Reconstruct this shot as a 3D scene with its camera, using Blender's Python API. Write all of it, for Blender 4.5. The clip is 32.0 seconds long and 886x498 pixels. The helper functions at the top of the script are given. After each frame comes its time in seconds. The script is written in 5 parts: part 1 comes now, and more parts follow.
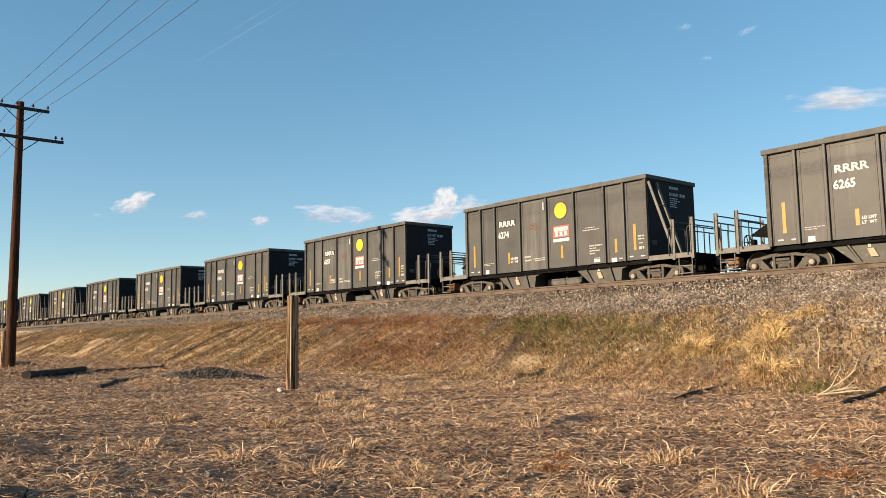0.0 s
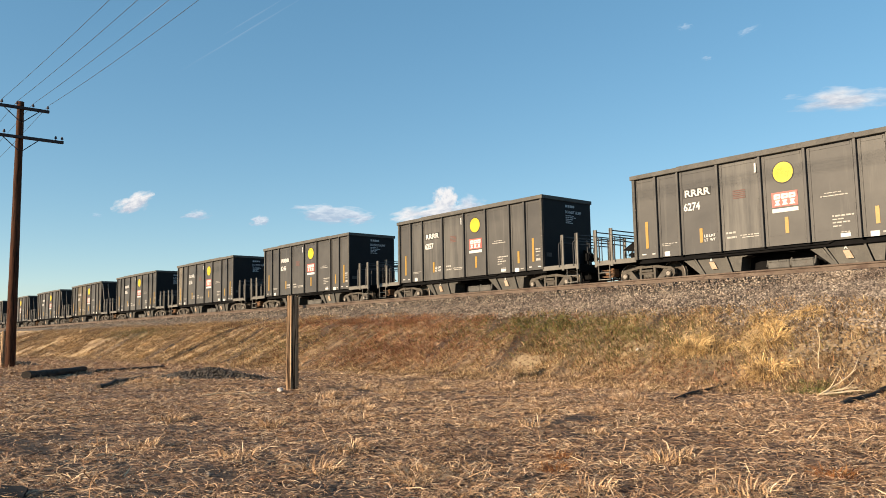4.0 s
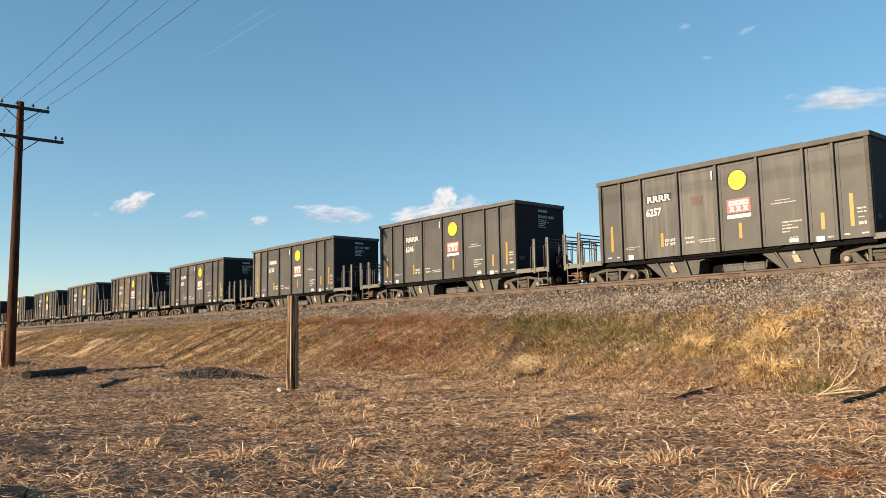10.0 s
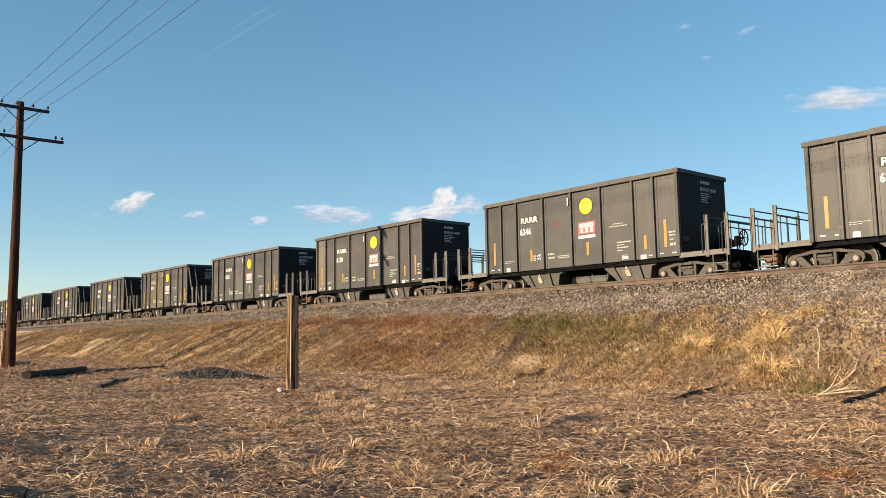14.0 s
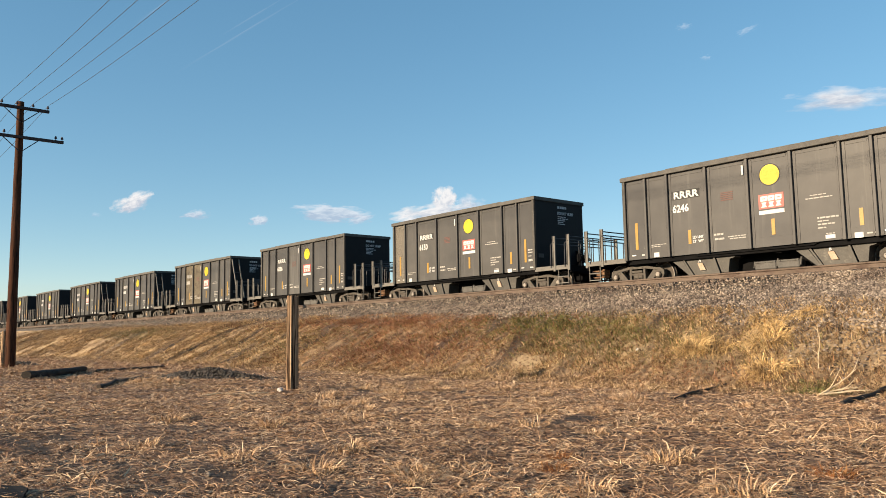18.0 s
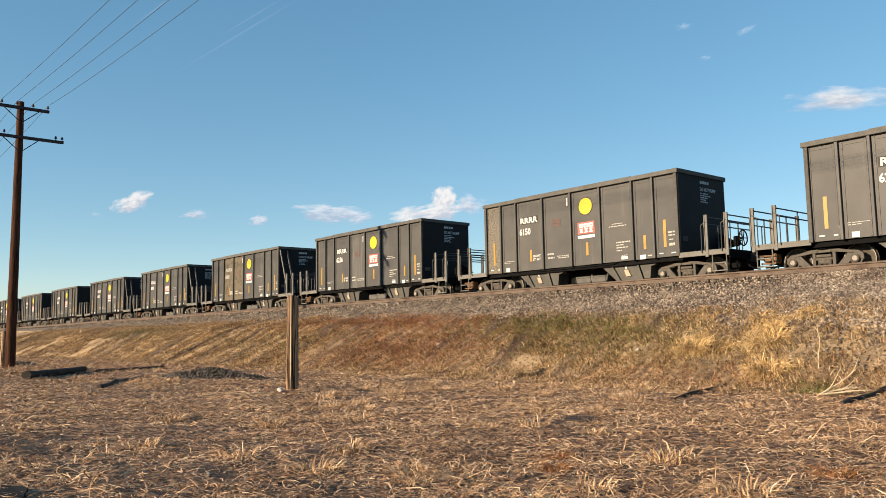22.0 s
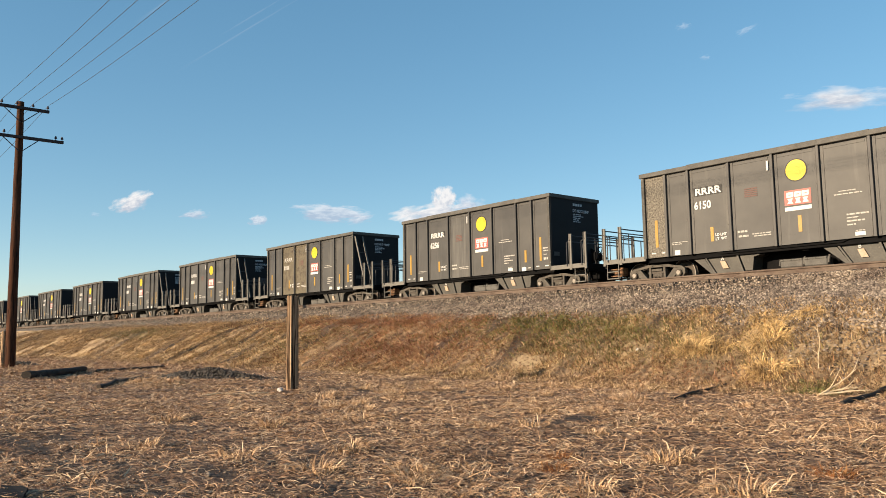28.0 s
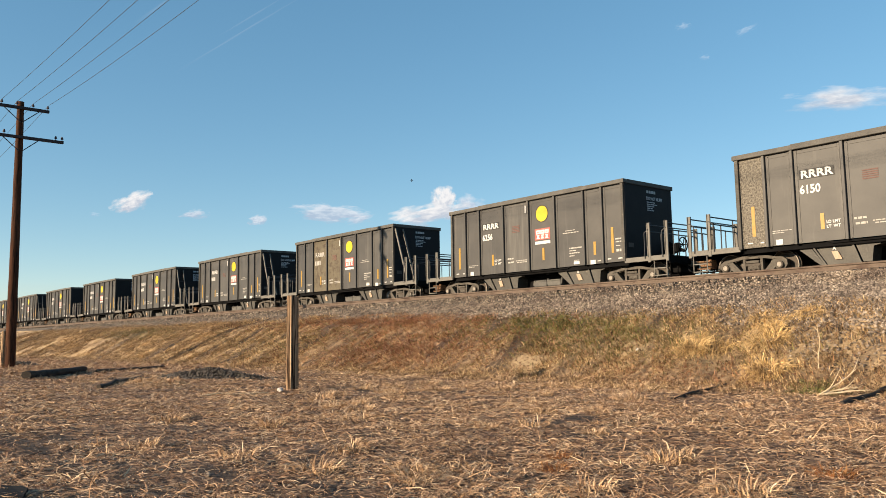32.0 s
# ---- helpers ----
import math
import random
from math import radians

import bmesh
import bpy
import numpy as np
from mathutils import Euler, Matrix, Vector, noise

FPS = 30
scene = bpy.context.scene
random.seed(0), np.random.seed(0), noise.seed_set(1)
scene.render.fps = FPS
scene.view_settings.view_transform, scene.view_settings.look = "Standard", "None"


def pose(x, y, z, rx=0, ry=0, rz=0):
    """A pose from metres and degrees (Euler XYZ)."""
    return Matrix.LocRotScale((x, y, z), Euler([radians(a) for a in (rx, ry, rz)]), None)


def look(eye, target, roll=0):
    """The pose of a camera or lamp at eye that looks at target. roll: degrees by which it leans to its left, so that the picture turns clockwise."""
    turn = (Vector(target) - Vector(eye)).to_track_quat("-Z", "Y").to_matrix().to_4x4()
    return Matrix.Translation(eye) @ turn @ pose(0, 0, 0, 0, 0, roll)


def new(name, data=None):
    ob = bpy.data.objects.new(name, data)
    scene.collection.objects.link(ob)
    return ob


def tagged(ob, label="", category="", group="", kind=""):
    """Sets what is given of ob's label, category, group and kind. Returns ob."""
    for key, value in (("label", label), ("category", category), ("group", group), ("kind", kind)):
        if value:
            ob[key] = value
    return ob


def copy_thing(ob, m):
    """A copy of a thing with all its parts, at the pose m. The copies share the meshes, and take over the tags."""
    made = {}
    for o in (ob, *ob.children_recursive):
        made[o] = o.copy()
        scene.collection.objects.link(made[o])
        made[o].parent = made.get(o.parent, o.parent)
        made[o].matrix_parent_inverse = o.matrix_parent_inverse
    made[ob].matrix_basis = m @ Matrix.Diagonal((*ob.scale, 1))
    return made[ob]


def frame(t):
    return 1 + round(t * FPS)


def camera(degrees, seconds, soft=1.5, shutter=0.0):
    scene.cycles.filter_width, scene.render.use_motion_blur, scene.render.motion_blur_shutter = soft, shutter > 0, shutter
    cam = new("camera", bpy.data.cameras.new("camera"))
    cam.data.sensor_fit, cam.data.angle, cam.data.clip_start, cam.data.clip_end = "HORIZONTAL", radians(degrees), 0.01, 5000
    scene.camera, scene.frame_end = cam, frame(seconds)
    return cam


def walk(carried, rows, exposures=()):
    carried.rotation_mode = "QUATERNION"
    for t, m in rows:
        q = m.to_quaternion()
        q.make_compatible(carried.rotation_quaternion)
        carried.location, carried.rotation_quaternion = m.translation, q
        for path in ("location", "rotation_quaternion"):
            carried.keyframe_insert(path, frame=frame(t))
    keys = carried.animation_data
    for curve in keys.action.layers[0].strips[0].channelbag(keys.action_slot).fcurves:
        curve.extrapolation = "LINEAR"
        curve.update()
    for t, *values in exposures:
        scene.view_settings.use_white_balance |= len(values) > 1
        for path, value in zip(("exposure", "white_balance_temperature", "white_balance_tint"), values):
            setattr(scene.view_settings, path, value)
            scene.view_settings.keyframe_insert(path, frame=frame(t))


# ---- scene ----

# The track runs along x; the train comes from -x. Ground level is z = 0, metres.
EYE = (0.0, 0.0, 1.0)
YAW, PITCH = radians(49.9965), radians(6.17)
AIM = (-math.sin(YAW) * math.cos(PITCH), math.cos(YAW) * math.cos(PITCH), 1.0 + math.sin(PITCH))
cam = camera(58.2, 32.0, soft=0.6)
walk(cam, [(0.0, look(EYE, AIM, -0.935)), (32.0, look(EYE, AIM, -0.935))])

# ---- light ----
SUN_AZ, SUN_EL = radians(192.9), radians(15.5)
SUN_DIR = Vector((math.sin(SUN_AZ) * math.cos(SUN_EL), math.cos(SUN_AZ) * math.cos(SUN_EL), math.sin(SUN_EL)))
world = bpy.data.worlds.new("sky")
scene.world = world
world.use_nodes = True
wn = world.node_tree.nodes
sky = wn.new("ShaderNodeTexSky")
sky.sky_type = "NISHITA"
sky.sun_disc = False
sky.sun_elevation, sky.sun_rotation = SUN_EL, SUN_AZ
sky.air_density, sky.dust_density, sky.ozone_density = 0.85, 0.0, 2.0
wn["Background"].inputs[1].default_value = 0.1275
tone = wn.new("ShaderNodeHueSaturation")
tone.inputs["Hue"].default_value = 0.491
tone.inputs["Saturation"].default_value = 1.42
thin = wn.new("ShaderNodeGamma")
thin.inputs[1].default_value = 0.64
world.node_tree.links.new(sky.outputs[0], thin.inputs[0])
world.node_tree.links.new(thin.outputs[0], tone.inputs["Color"])
world.node_tree.links.new(tone.outputs[0], wn["Background"].inputs[0])
sun_data = bpy.data.lights.new("sun", "SUN")
sun_data.energy, sun_data.angle, sun_data.color = 5.0, radians(0.55), (1.0, 0.788, 0.55)
sun = new("sun", sun_data)
sun.matrix_world = look(SUN_DIR * 200, (0, 0, 0))
scene.view_settings.exposure = 1.13

# ---- materials ----


def rgba(c):
    return (c[0], c[1], c[2], 1.0)


def node_mat(name):
    m = bpy.data.materials.new(name)
    m.use_nodes = True
    nt = m.node_tree
    return m, nt, nt.nodes["Principled BSDF"]


def add_node(nt, kind, **inputs):
    n = nt.nodes.new(kind)
    for k, v in inputs.items():
        n.inputs[k.replace("_", " ")].default_value = v
    return n


def ramp(nt, src, stops):
    r = nt.nodes.new("ShaderNodeValToRGB")
    el = r.color_ramp.elements
    while len(el) < len(stops):
        el.new(0.5)
    for e, (p, c) in zip(el, stops):
        e.position, e.color = p, rgba(c)
    nt.links.new(src, r.inputs[0])
    return r.outputs[0]


def mix(nt, fac, a, b, mode="MIX"):
    n = nt.nodes.new("ShaderNodeMix")
    n.data_type, n.blend_type = "RGBA", mode
    for sock, v in ((n.inputs[0], fac), (n.inputs[6], a), (n.inputs[7], b)):
        if isinstance(v, (int, float)):
            sock.default_value = v
        elif isinstance(v, tuple):
            sock.default_value = rgba(v)
        else:
            nt.links.new(v, sock)
    return n.outputs[2]


def coords(nt, stretch=(1, 1, 1), shift=True):
    tc = nt.nodes.new("ShaderNodeTexCoord")
    out = tc.outputs["Object"]
    if shift:
        oi = nt.nodes.new("ShaderNodeObjectInfo")
        mul = nt.nodes.new("ShaderNodeMath")
        mul.operation = "MULTIPLY"
        mul.inputs[1].default_value = 37.0
        nt.links.new(oi.outputs["Random"], mul.inputs[0])
        ad = nt.nodes.new("ShaderNodeVectorMath")
        nt.links.new(out, ad.inputs[0])
        nt.links.new(mul.outputs[0], ad.inputs[1])
        out = ad.outputs[0]
    mp = nt.nodes.new("ShaderNodeMapping")
    mp.inputs["Scale"].default_value = stretch
    nt.links.new(out, mp.inputs[0])
    return mp.outputs[0]


def noise_of(nt, vec, scale, detail=4.0, rough=0.6):
    n = add_node(nt, "ShaderNodeTexNoise", Scale=scale, Detail=detail, Roughness=rough)
    nt.links.new(vec, n.inputs["Vector"])
    return n.outputs["Fac"]


def bump(nt, bsdf, height, strength, dist):
    b = add_node(nt, "ShaderNodeBump", Strength=strength, Distance=dist)
    nt.links.new(height, b.inputs["Height"])
    nt.links.new(b.outputs[0], bsdf.inputs["Normal"])


def surf(name, c1, c2, c3=None, scale=2.0, fine=30.0, rough=0.7, metal=0.0, bumpy=0.3, stretch=(1, 1, 1), amount=0.5, gloss=0.3):
    """Two tones broken up at a coarse and a fine scale, with an optional third tone in worn spots."""
    m, nt, b = node_mat(name)
    v = coords(nt, stretch)
    base = ramp(nt, noise_of(nt, v, scale), [(0.35, c1), (0.65, c2)])
    grain = noise_of(nt, v, fine, 6)
    col = mix(nt, 0.35, base, ramp(nt, grain, [(0.3, tuple(x * 0.6 for x in c1)), (0.7, tuple(min(1, x * 1.3) for x in c2))]))
    if c3:
        w = ramp(nt, noise_of(nt, v, scale * 2.3, 8, 0.7), [(amount, (0, 0, 0)), (min(1, amount + 0.12), (1, 1, 1))])
        col = mix(nt, w, col, c3)
    nt.links.new(col, b.inputs["Base Color"])
    b.inputs["Roughness"].default_value = rough
    b.inputs["Metallic"].default_value = metal
    b.inputs["Specular IOR Level"].default_value = gloss
    bump(nt, b, grain, bumpy, 0.01)
    return m


def car_paint(name, lo, hi):
    """Sun-faded black paint, dusty, with pale run marks and rust flecks."""
    m, nt, b = node_mat(name)
    v = coords(nt)
    streak = noise_of(nt, coords(nt, (3.0, 3.0, 0.22)), 1.3, 5, 0.65)
    tone = ramp(nt, noise_of(nt, v, 1.1, 5), [(0.3, (0.043, 0.042, 0.041)), (0.7, (0.061, 0.059, 0.056))])
    tone = mix(nt, ramp(nt, streak, [(lo, (0, 0, 0)), (hi, (0.75, 0.75, 0.75))]), tone, (0.10, 0.096, 0.088))
    rust = ramp(nt, noise_of(nt, v, 14.0, 8, 0.75), [(0.66, (0, 0, 0)), (0.72, (1, 1, 1))])
    tone = mix(nt, rust, tone, (0.075, 0.048, 0.030))
    oi = nt.nodes.new("ShaderNodeObjectInfo")
    tone = mix(nt, 1.0, tone, ramp(nt, oi.outputs["Random"], [(0.0, (0.97, 0.97, 0.99)), (1.0, (1.25, 1.23, 1.19))]), "MULTIPLY")
    nt.links.new(tone, b.inputs["Base Color"])
    b.inputs["Roughness"].default_value = 0.52
    b.inputs["Specular IOR Level"].default_value = 0.23
    bump(nt, b, noise_of(nt, v, 5.0, 5), 0.12, 0.01)
    return m


def speckled_paint():
    """Paint eaten by rust all over, a scaly panel."""
    m, nt, b = node_mat("rust_scaled_paint")
    v = coords(nt)
    n = noise_of(nt, v, 17.0, 8, 0.75)
    col = ramp(nt, n, [(0.40, (0.036, 0.030, 0.024)), (0.49, (0.105, 0.092, 0.073)), (0.62, (0.19, 0.172, 0.14))])
    nt.links.new(col, b.inputs["Base Color"])
    b.inputs["Roughness"].default_value = 0.85
    bump(nt, b, n, 0.4, 0.01)
    return m


PAINT = car_paint("faded_black_paint", 0.56, 0.82)
STREAKED = car_paint("pale_streaked_paint", 0.40, 0.62)
SCALED = speckled_paint()
PAINT_BROWN = surf("brown_faded_paint", (0.075, 0.062, 0.042), (0.11, 0.093, 0.062), (0.05, 0.036, 0.025), 1.5, 20, 0.7, 0, 0.15)
# Car paint made darker: the shade on the end walls is in the colour.
END_SHADED_PAINT = surf("end_shaded_paint", (0.009, 0.009, 0.011), (0.014, 0.014, 0.015), (0.022, 0.02, 0.018), 1.2, 18, 0.7, 0, 0.1, amount=0.64, gloss=0.12)
# Lighter copy of FRAME_PAINT: sunlight on posts and ladders is in the colour.
LIT_FRAME_PAINT = surf("sunlit_deck_paint", (0.105, 0.099, 0.088), (0.155, 0.146, 0.130), (0.07, 0.05, 0.04), 3, 30, 0.75, 0, 0.25, amount=0.64)
FRAME_PAINT = surf("dusty_frame_paint", (0.065, 0.062, 0.057), (0.105, 0.099, 0.089), (0.07, 0.05, 0.04), 3, 30, 0.8, 0, 0.25, amount=0.6)
END_SHADED_PAINT.node_tree.nodes["Principled BSDF"].inputs["Specular IOR Level"].default_value = 0.2
# Blacker than painted steel: the shade below the car is put into the colour.
UNDER_SHADE = surf("underframe_shade_black", (0.0035, 0.0035, 0.0038), (0.008, 0.0078, 0.008), None, 3, 25, 0.85, 0, 0.2, gloss=0.06)
CAST = surf("dusty_cast_steel", (0.052, 0.046, 0.039), (0.098, 0.087, 0.073), (0.036, 0.028, 0.023), 4, 40, 0.8, 0.1, 0.3, amount=0.58)
WHEEL = surf("wheel_steel", (0.040, 0.033, 0.027), (0.078, 0.066, 0.054), (0.055, 0.033, 0.022), 5, 40, 0.75, 0.1, 0.2, amount=0.6)
RIM = surf("wheel_rim_dusty", (0.20, 0.175, 0.15), (0.28, 0.25, 0.215), None, 5, 40, 0.7, 0.2, 0.1)
RUST = surf("orange_rust", (0.11, 0.05, 0.026), (0.24, 0.14, 0.075), (0.025, 0.017, 0.013), 9, 40, 0.9, 0, 0.4, amount=0.5)
CHUTE = surf("dusty_chute_steel", (0.036, 0.033, 0.028), (0.066, 0.061, 0.051), (0.12, 0.107, 0.088), 2.2, 24, 0.6, 0, 0.15, amount=0.58)
CHIPPED = surf("chipped_frame_paint", (0.05, 0.047, 0.042), (0.08, 0.075, 0.066), (0.34, 0.29, 0.23), 5, 40, 0.8, 0, 0.25, amount=0.60)
PIPE = surf("black_pipe", (0.025, 0.026, 0.03), (0.05, 0.05, 0.052), None, 5, 30, 0.5, 0.0, 0.1)
YELLOW = surf("sun_yellow_vinyl", (0.42, 0.315, 0.012), (0.48, 0.365, 0.018), None, 3, 40, 0.5, 0, 0.02)
AMBER = surf("amber_reflector", (0.26, 0.148, 0.023), (0.315, 0.19, 0.036), (0.18, 0.115, 0.04), 4, 30, 0.45, 0, 0.05, amount=0.66)
WHITE = surf("white_lettering", (0.42, 0.41, 0.395), (0.52, 0.51, 0.49), None, 8, 60, 0.6, 0, 0.02)
FADED = surf("worn_white_lettering", (0.22, 0.21, 0.185), (0.42, 0.40, 0.37), None, 30, 90, 0.7, 0, 0.02)
GREYLET = surf("grey_lettering", (0.36, 0.37, 0.38), (0.5, 0.51, 0.52), None, 20, 60, 0.7, 0, 0.02)
RED = surf("red_vinyl", (0.31, 0.075, 0.06), (0.39, 0.105, 0.088), None, 3, 40, 0.5, 0, 0.02)
REDFADE = surf("faded_red_stencil", (0.085, 0.047, 0.04), (0.13, 0.06, 0.05), None, 10, 60, 0.7, 0, 0.02)
BLACK = surf("black_outline", (0.012, 0.012, 0.012), (0.025, 0.024, 0.022), None, 5, 40, 0.6, 0, 0.02)
RAIL = surf("rail_rust", (0.080, 0.057, 0.042), (0.135, 0.101, 0.077), (0.06, 0.038, 0.028), 2, 30, 0.75, 0.2, 0.2, stretch=(0.4, 1, 1))
TIEWOOD = surf("tie_wood", (0.05, 0.036, 0.026), (0.10, 0.075, 0.055), None, 6, 40, 0.9, 0, 0.4, stretch=(1, 0.3, 1))
POSTWOOD = surf("weathered_post_wood", (0.19, 0.115, 0.07), (0.46, 0.325, 0.205), (0.018, 0.010, 0.007), 13, 60, 0.95, 0, 1.0, stretch=(1, 1, 0.03), amount=0.47, gloss=0.1)
POLEWOOD = surf("creosoted_pole_wood", (0.040, 0.017, 0.010), (0.080, 0.035, 0.020), (0.014, 0.008, 0.006), 8, 40, 0.9, 0, 0.8, stretch=(1, 1, 0.07), amount=0.5, gloss=0.1)
ARMWOOD = surf("dark_arm_wood", (0.02, 0.018, 0.022), (0.04, 0.036, 0.04), None, 6, 30, 0.8, 0, 0.3)
BURNT = surf("tarred_black_wood", (0.022, 0.018, 0.015), (0.065, 0.054, 0.044), None, 6, 30, 0.85, 0, 0.6, stretch=(0.3, 1, 1))
BURNT.node_tree.nodes["Principled BSDF"].inputs["Specular IOR Level"].default_value = 0.15
RUBBLE = surf("dark_asphalt_rubble", (0.03, 0.027, 0.026), (0.10, 0.085, 0.072), None, 4, 30, 0.9, 0, 0.5)
TWIG = surf("bleached_twig", (0.42, 0.32, 0.20), (0.58, 0.47, 0.32), None, 6, 40, 0.9, 0, 0.3)
LITTER = surf("white_plastic", (0.50, 0.47, 0.44), (0.68, 0.65, 0.61), (0.2, 0.16, 0.12), 8, 40, 0.6, 0, 0.2)
RUBBER = surf("black_rubber", (0.008, 0.008, 0.009), (0.015, 0.015, 0.016), None, 4, 40, 0.95, 0, 0.2)
RUBBER.node_tree.nodes["Principled BSDF"].inputs["Specular IOR Level"].default_value = 0.15
GLASSY = surf("dark_insulator", (0.02, 0.018, 0.025), (0.04, 0.03, 0.04), None, 6, 40, 0.6, 0, 0.02)


def island_mat(name, stops, rough=0.85, clump=1.3, stretch=(1, 1, 1), low=(0.62, 0.57, 0.55)):
    m, nt, b = node_mat(name)
    g = nt.nodes.new("ShaderNodeNewGeometry")
    col = ramp(nt, g.outputs["Random Per Island"], stops)
    n = noise_of(nt, coords(nt, stretch, shift=False), clump, 4)
    col = mix(nt, 1.0, col, ramp(nt, n, [(0.34, low), (0.66, (1.2, 1.16, 1.08))]), "MULTIPLY")
    nt.links.new(col, b.inputs["Base Color"])
    b.inputs["Roughness"].default_value = rough
    b.inputs["Specular IOR Level"].default_value = 0.25
    return m


STRAW = island_mat("straw", [(0.0, (0.13, 0.070, 0.046)), (0.35, (0.34, 0.205, 0.122)), (0.7, (0.56, 0.375, 0.228)), (1.0, (0.78, 0.585, 0.39))])
SLOPE_STRAW = island_mat("slope_weeds", [(0.0, (0.10, 0.059, 0.034)), (0.4, (0.33, 0.222, 0.118)), (0.75, (0.57, 0.415, 0.232)), (1.0, (0.82, 0.645, 0.40))], clump=2.2, stretch=(1, 0.22, 0.4), low=(0.44, 0.38, 0.36))
DEAD = island_mat("dead_grass", [(0.0, (0.22, 0.13, 0.075)), (0.4, (0.52, 0.345, 0.205)), (0.8, (0.68, 0.495, 0.31)), (1.0, (0.80, 0.63, 0.44))], clump=2.0)
REDWEED = island_mat("red_weed", [(0.0, (0.13, 0.052, 0.032)), (0.5, (0.31, 0.145, 0.080)), (1.0, (0.56, 0.33, 0.19))], clump=2.5, stretch=(1, 0.22, 0.4), low=(0.46, 0.39, 0.37))
GOLD = island_mat("golden_grass", [(0.0, (0.24, 0.14, 0.055)), (0.5, (0.50, 0.34, 0.145)), (1.0, (0.72, 0.54, 0.28))])
RUSSET = island_mat("russet_weed", [(0.0, (0.20, 0.075, 0.03)), (0.5, (0.30, 0.13, 0.05)), (1.0, (0.40, 0.22, 0.09))])
GREEN = island_mat("green_weed", [(0.0, (0.070, 0.080, 0.025)), (0.5, (0.145, 0.148, 0.046)), (1.0, (0.28, 0.245, 0.095))])
STONE = island_mat("ballast_stone", [(0.0, (0.065, 0.052, 0.042)), (0.4, (0.160, 0.130, 0.106)), (0.75, (0.250, 0.208, 0.171)), (1.0, (0.37, 0.318, 0.268))])
CLOD = island_mat("dry_clods", [(0.0, (0.05, 0.028, 0.020)), (0.5, (0.17, 0.10, 0.062)), (1.0, (0.34, 0.215, 0.13))], clump=2.2)


def ground_mat():
    """Dry soil with straw litter; cover channels: gravel, green weeds, red weeds, bare pale soil."""
    m, nt, b = node_mat("dry_ground")
    v = coords(nt, shift=False)
    at = nt.nodes.new("ShaderNodeVertexColor")
    at.layer_name = "cover"
    sep = nt.nodes.new("ShaderNodeSeparateColor")
    nt.links.new(at.outputs["Color"], sep.inputs[0])
    big = noise_of(nt, v, 0.35, 5)
    mid = noise_of(nt, v, 3.0, 6, 0.65)
    fine = noise_of(nt, v, 28.0, 8, 0.7)
    lump = noise_of(nt, v, 11.0, 7, 0.75)
    soil = ramp(nt, mid, [(0.3, (0.028, 0.014, 0.008)), (0.55, (0.072, 0.037, 0.019)), (0.75, (0.16, 0.090, 0.045))])
    straw = ramp(nt, lump, [(0.42, (0.030, 0.015, 0.009)), (0.51, (0.20, 0.112, 0.064)), (0.60, (0.54, 0.35, 0.205))])
    col = mix(nt, ramp(nt, big, [(0.35, (0.62, 0.62, 0.62)), (0.65, (0.95, 0.95, 0.95))]), soil, straw)
    green = ramp(nt, lump, [(0.40, (0.03, 0.03, 0.013)), (0.62, (0.21, 0.18, 0.07))])
    red = ramp(nt, lump, [(0.40, (0.09, 0.042, 0.026)), (0.60, (0.42, 0.235, 0.13))])
    pale = ramp(nt, lump, [(0.35, (0.22, 0.15, 0.082)), (0.58, (0.47, 0.335, 0.18))])
    vor = add_node(nt, "ShaderNodeTexVoronoi", Scale=19.0)
    nt.links.new(v, vor.inputs["Vector"])
    grav = ramp(nt, vor.outputs["Color"], [(0.1, (0.05, 0.040, 0.031)), (0.5, (0.12, 0.097, 0.074)), (0.9, (0.24, 0.20, 0.157))])
    grav = mix(nt, ramp(nt, vor.outputs["Distance"], [(0.42, (0, 0, 0)), (0.7, (1, 1, 1))]), grav, (0.035, 0.027, 0.021))
    bk = nt.nodes.new("ShaderNodeVertexColor")
    bk.layer_name = "bank"
    bsep = nt.nodes.new("ShaderNodeSeparateColor")
    nt.links.new(bk.outputs["Color"], bsep.inputs[0])
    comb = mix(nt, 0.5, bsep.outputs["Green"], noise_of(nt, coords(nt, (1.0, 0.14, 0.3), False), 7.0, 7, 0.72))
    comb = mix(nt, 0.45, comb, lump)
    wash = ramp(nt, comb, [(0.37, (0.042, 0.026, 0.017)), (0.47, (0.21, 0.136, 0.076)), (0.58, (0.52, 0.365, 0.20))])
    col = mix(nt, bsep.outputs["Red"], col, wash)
    # dark spots between the straw
    dark_spot = ramp(nt, mix(nt, 0.35, bsep.outputs["Blue"], lump), [(0.50, (0, 0, 0)), (0.66, (0.8, 0.8, 0.8))])
    col = mix(nt, dark_spot, col, (0.016, 0.011, 0.009))
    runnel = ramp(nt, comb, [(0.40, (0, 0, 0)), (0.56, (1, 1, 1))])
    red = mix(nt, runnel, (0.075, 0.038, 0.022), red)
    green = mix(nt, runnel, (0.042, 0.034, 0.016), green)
    col = mix(nt, sep.outputs["Green"], col, green)
    col = mix(nt, sep.outputs["Blue"], col, red)
    col = mix(nt, at.outputs["Alpha"], pale, col)
    edge = nt.nodes.new("ShaderNodeMath")
    edge.operation = "ADD"
    nt.links.new(sep.outputs["Red"], edge.inputs[0])
    nt.links.new(ramp(nt, noise_of(nt, v, 2.2, 6, 0.7), [(0.3, (0, 0, 0)), (0.7, (0.5, 0.5, 0.5))]), edge.inputs[1])
    col = mix(nt, ramp(nt, edge.outputs[0], [(0.68, (0, 0, 0)), (0.82, (1, 1, 1))]), col, grav)
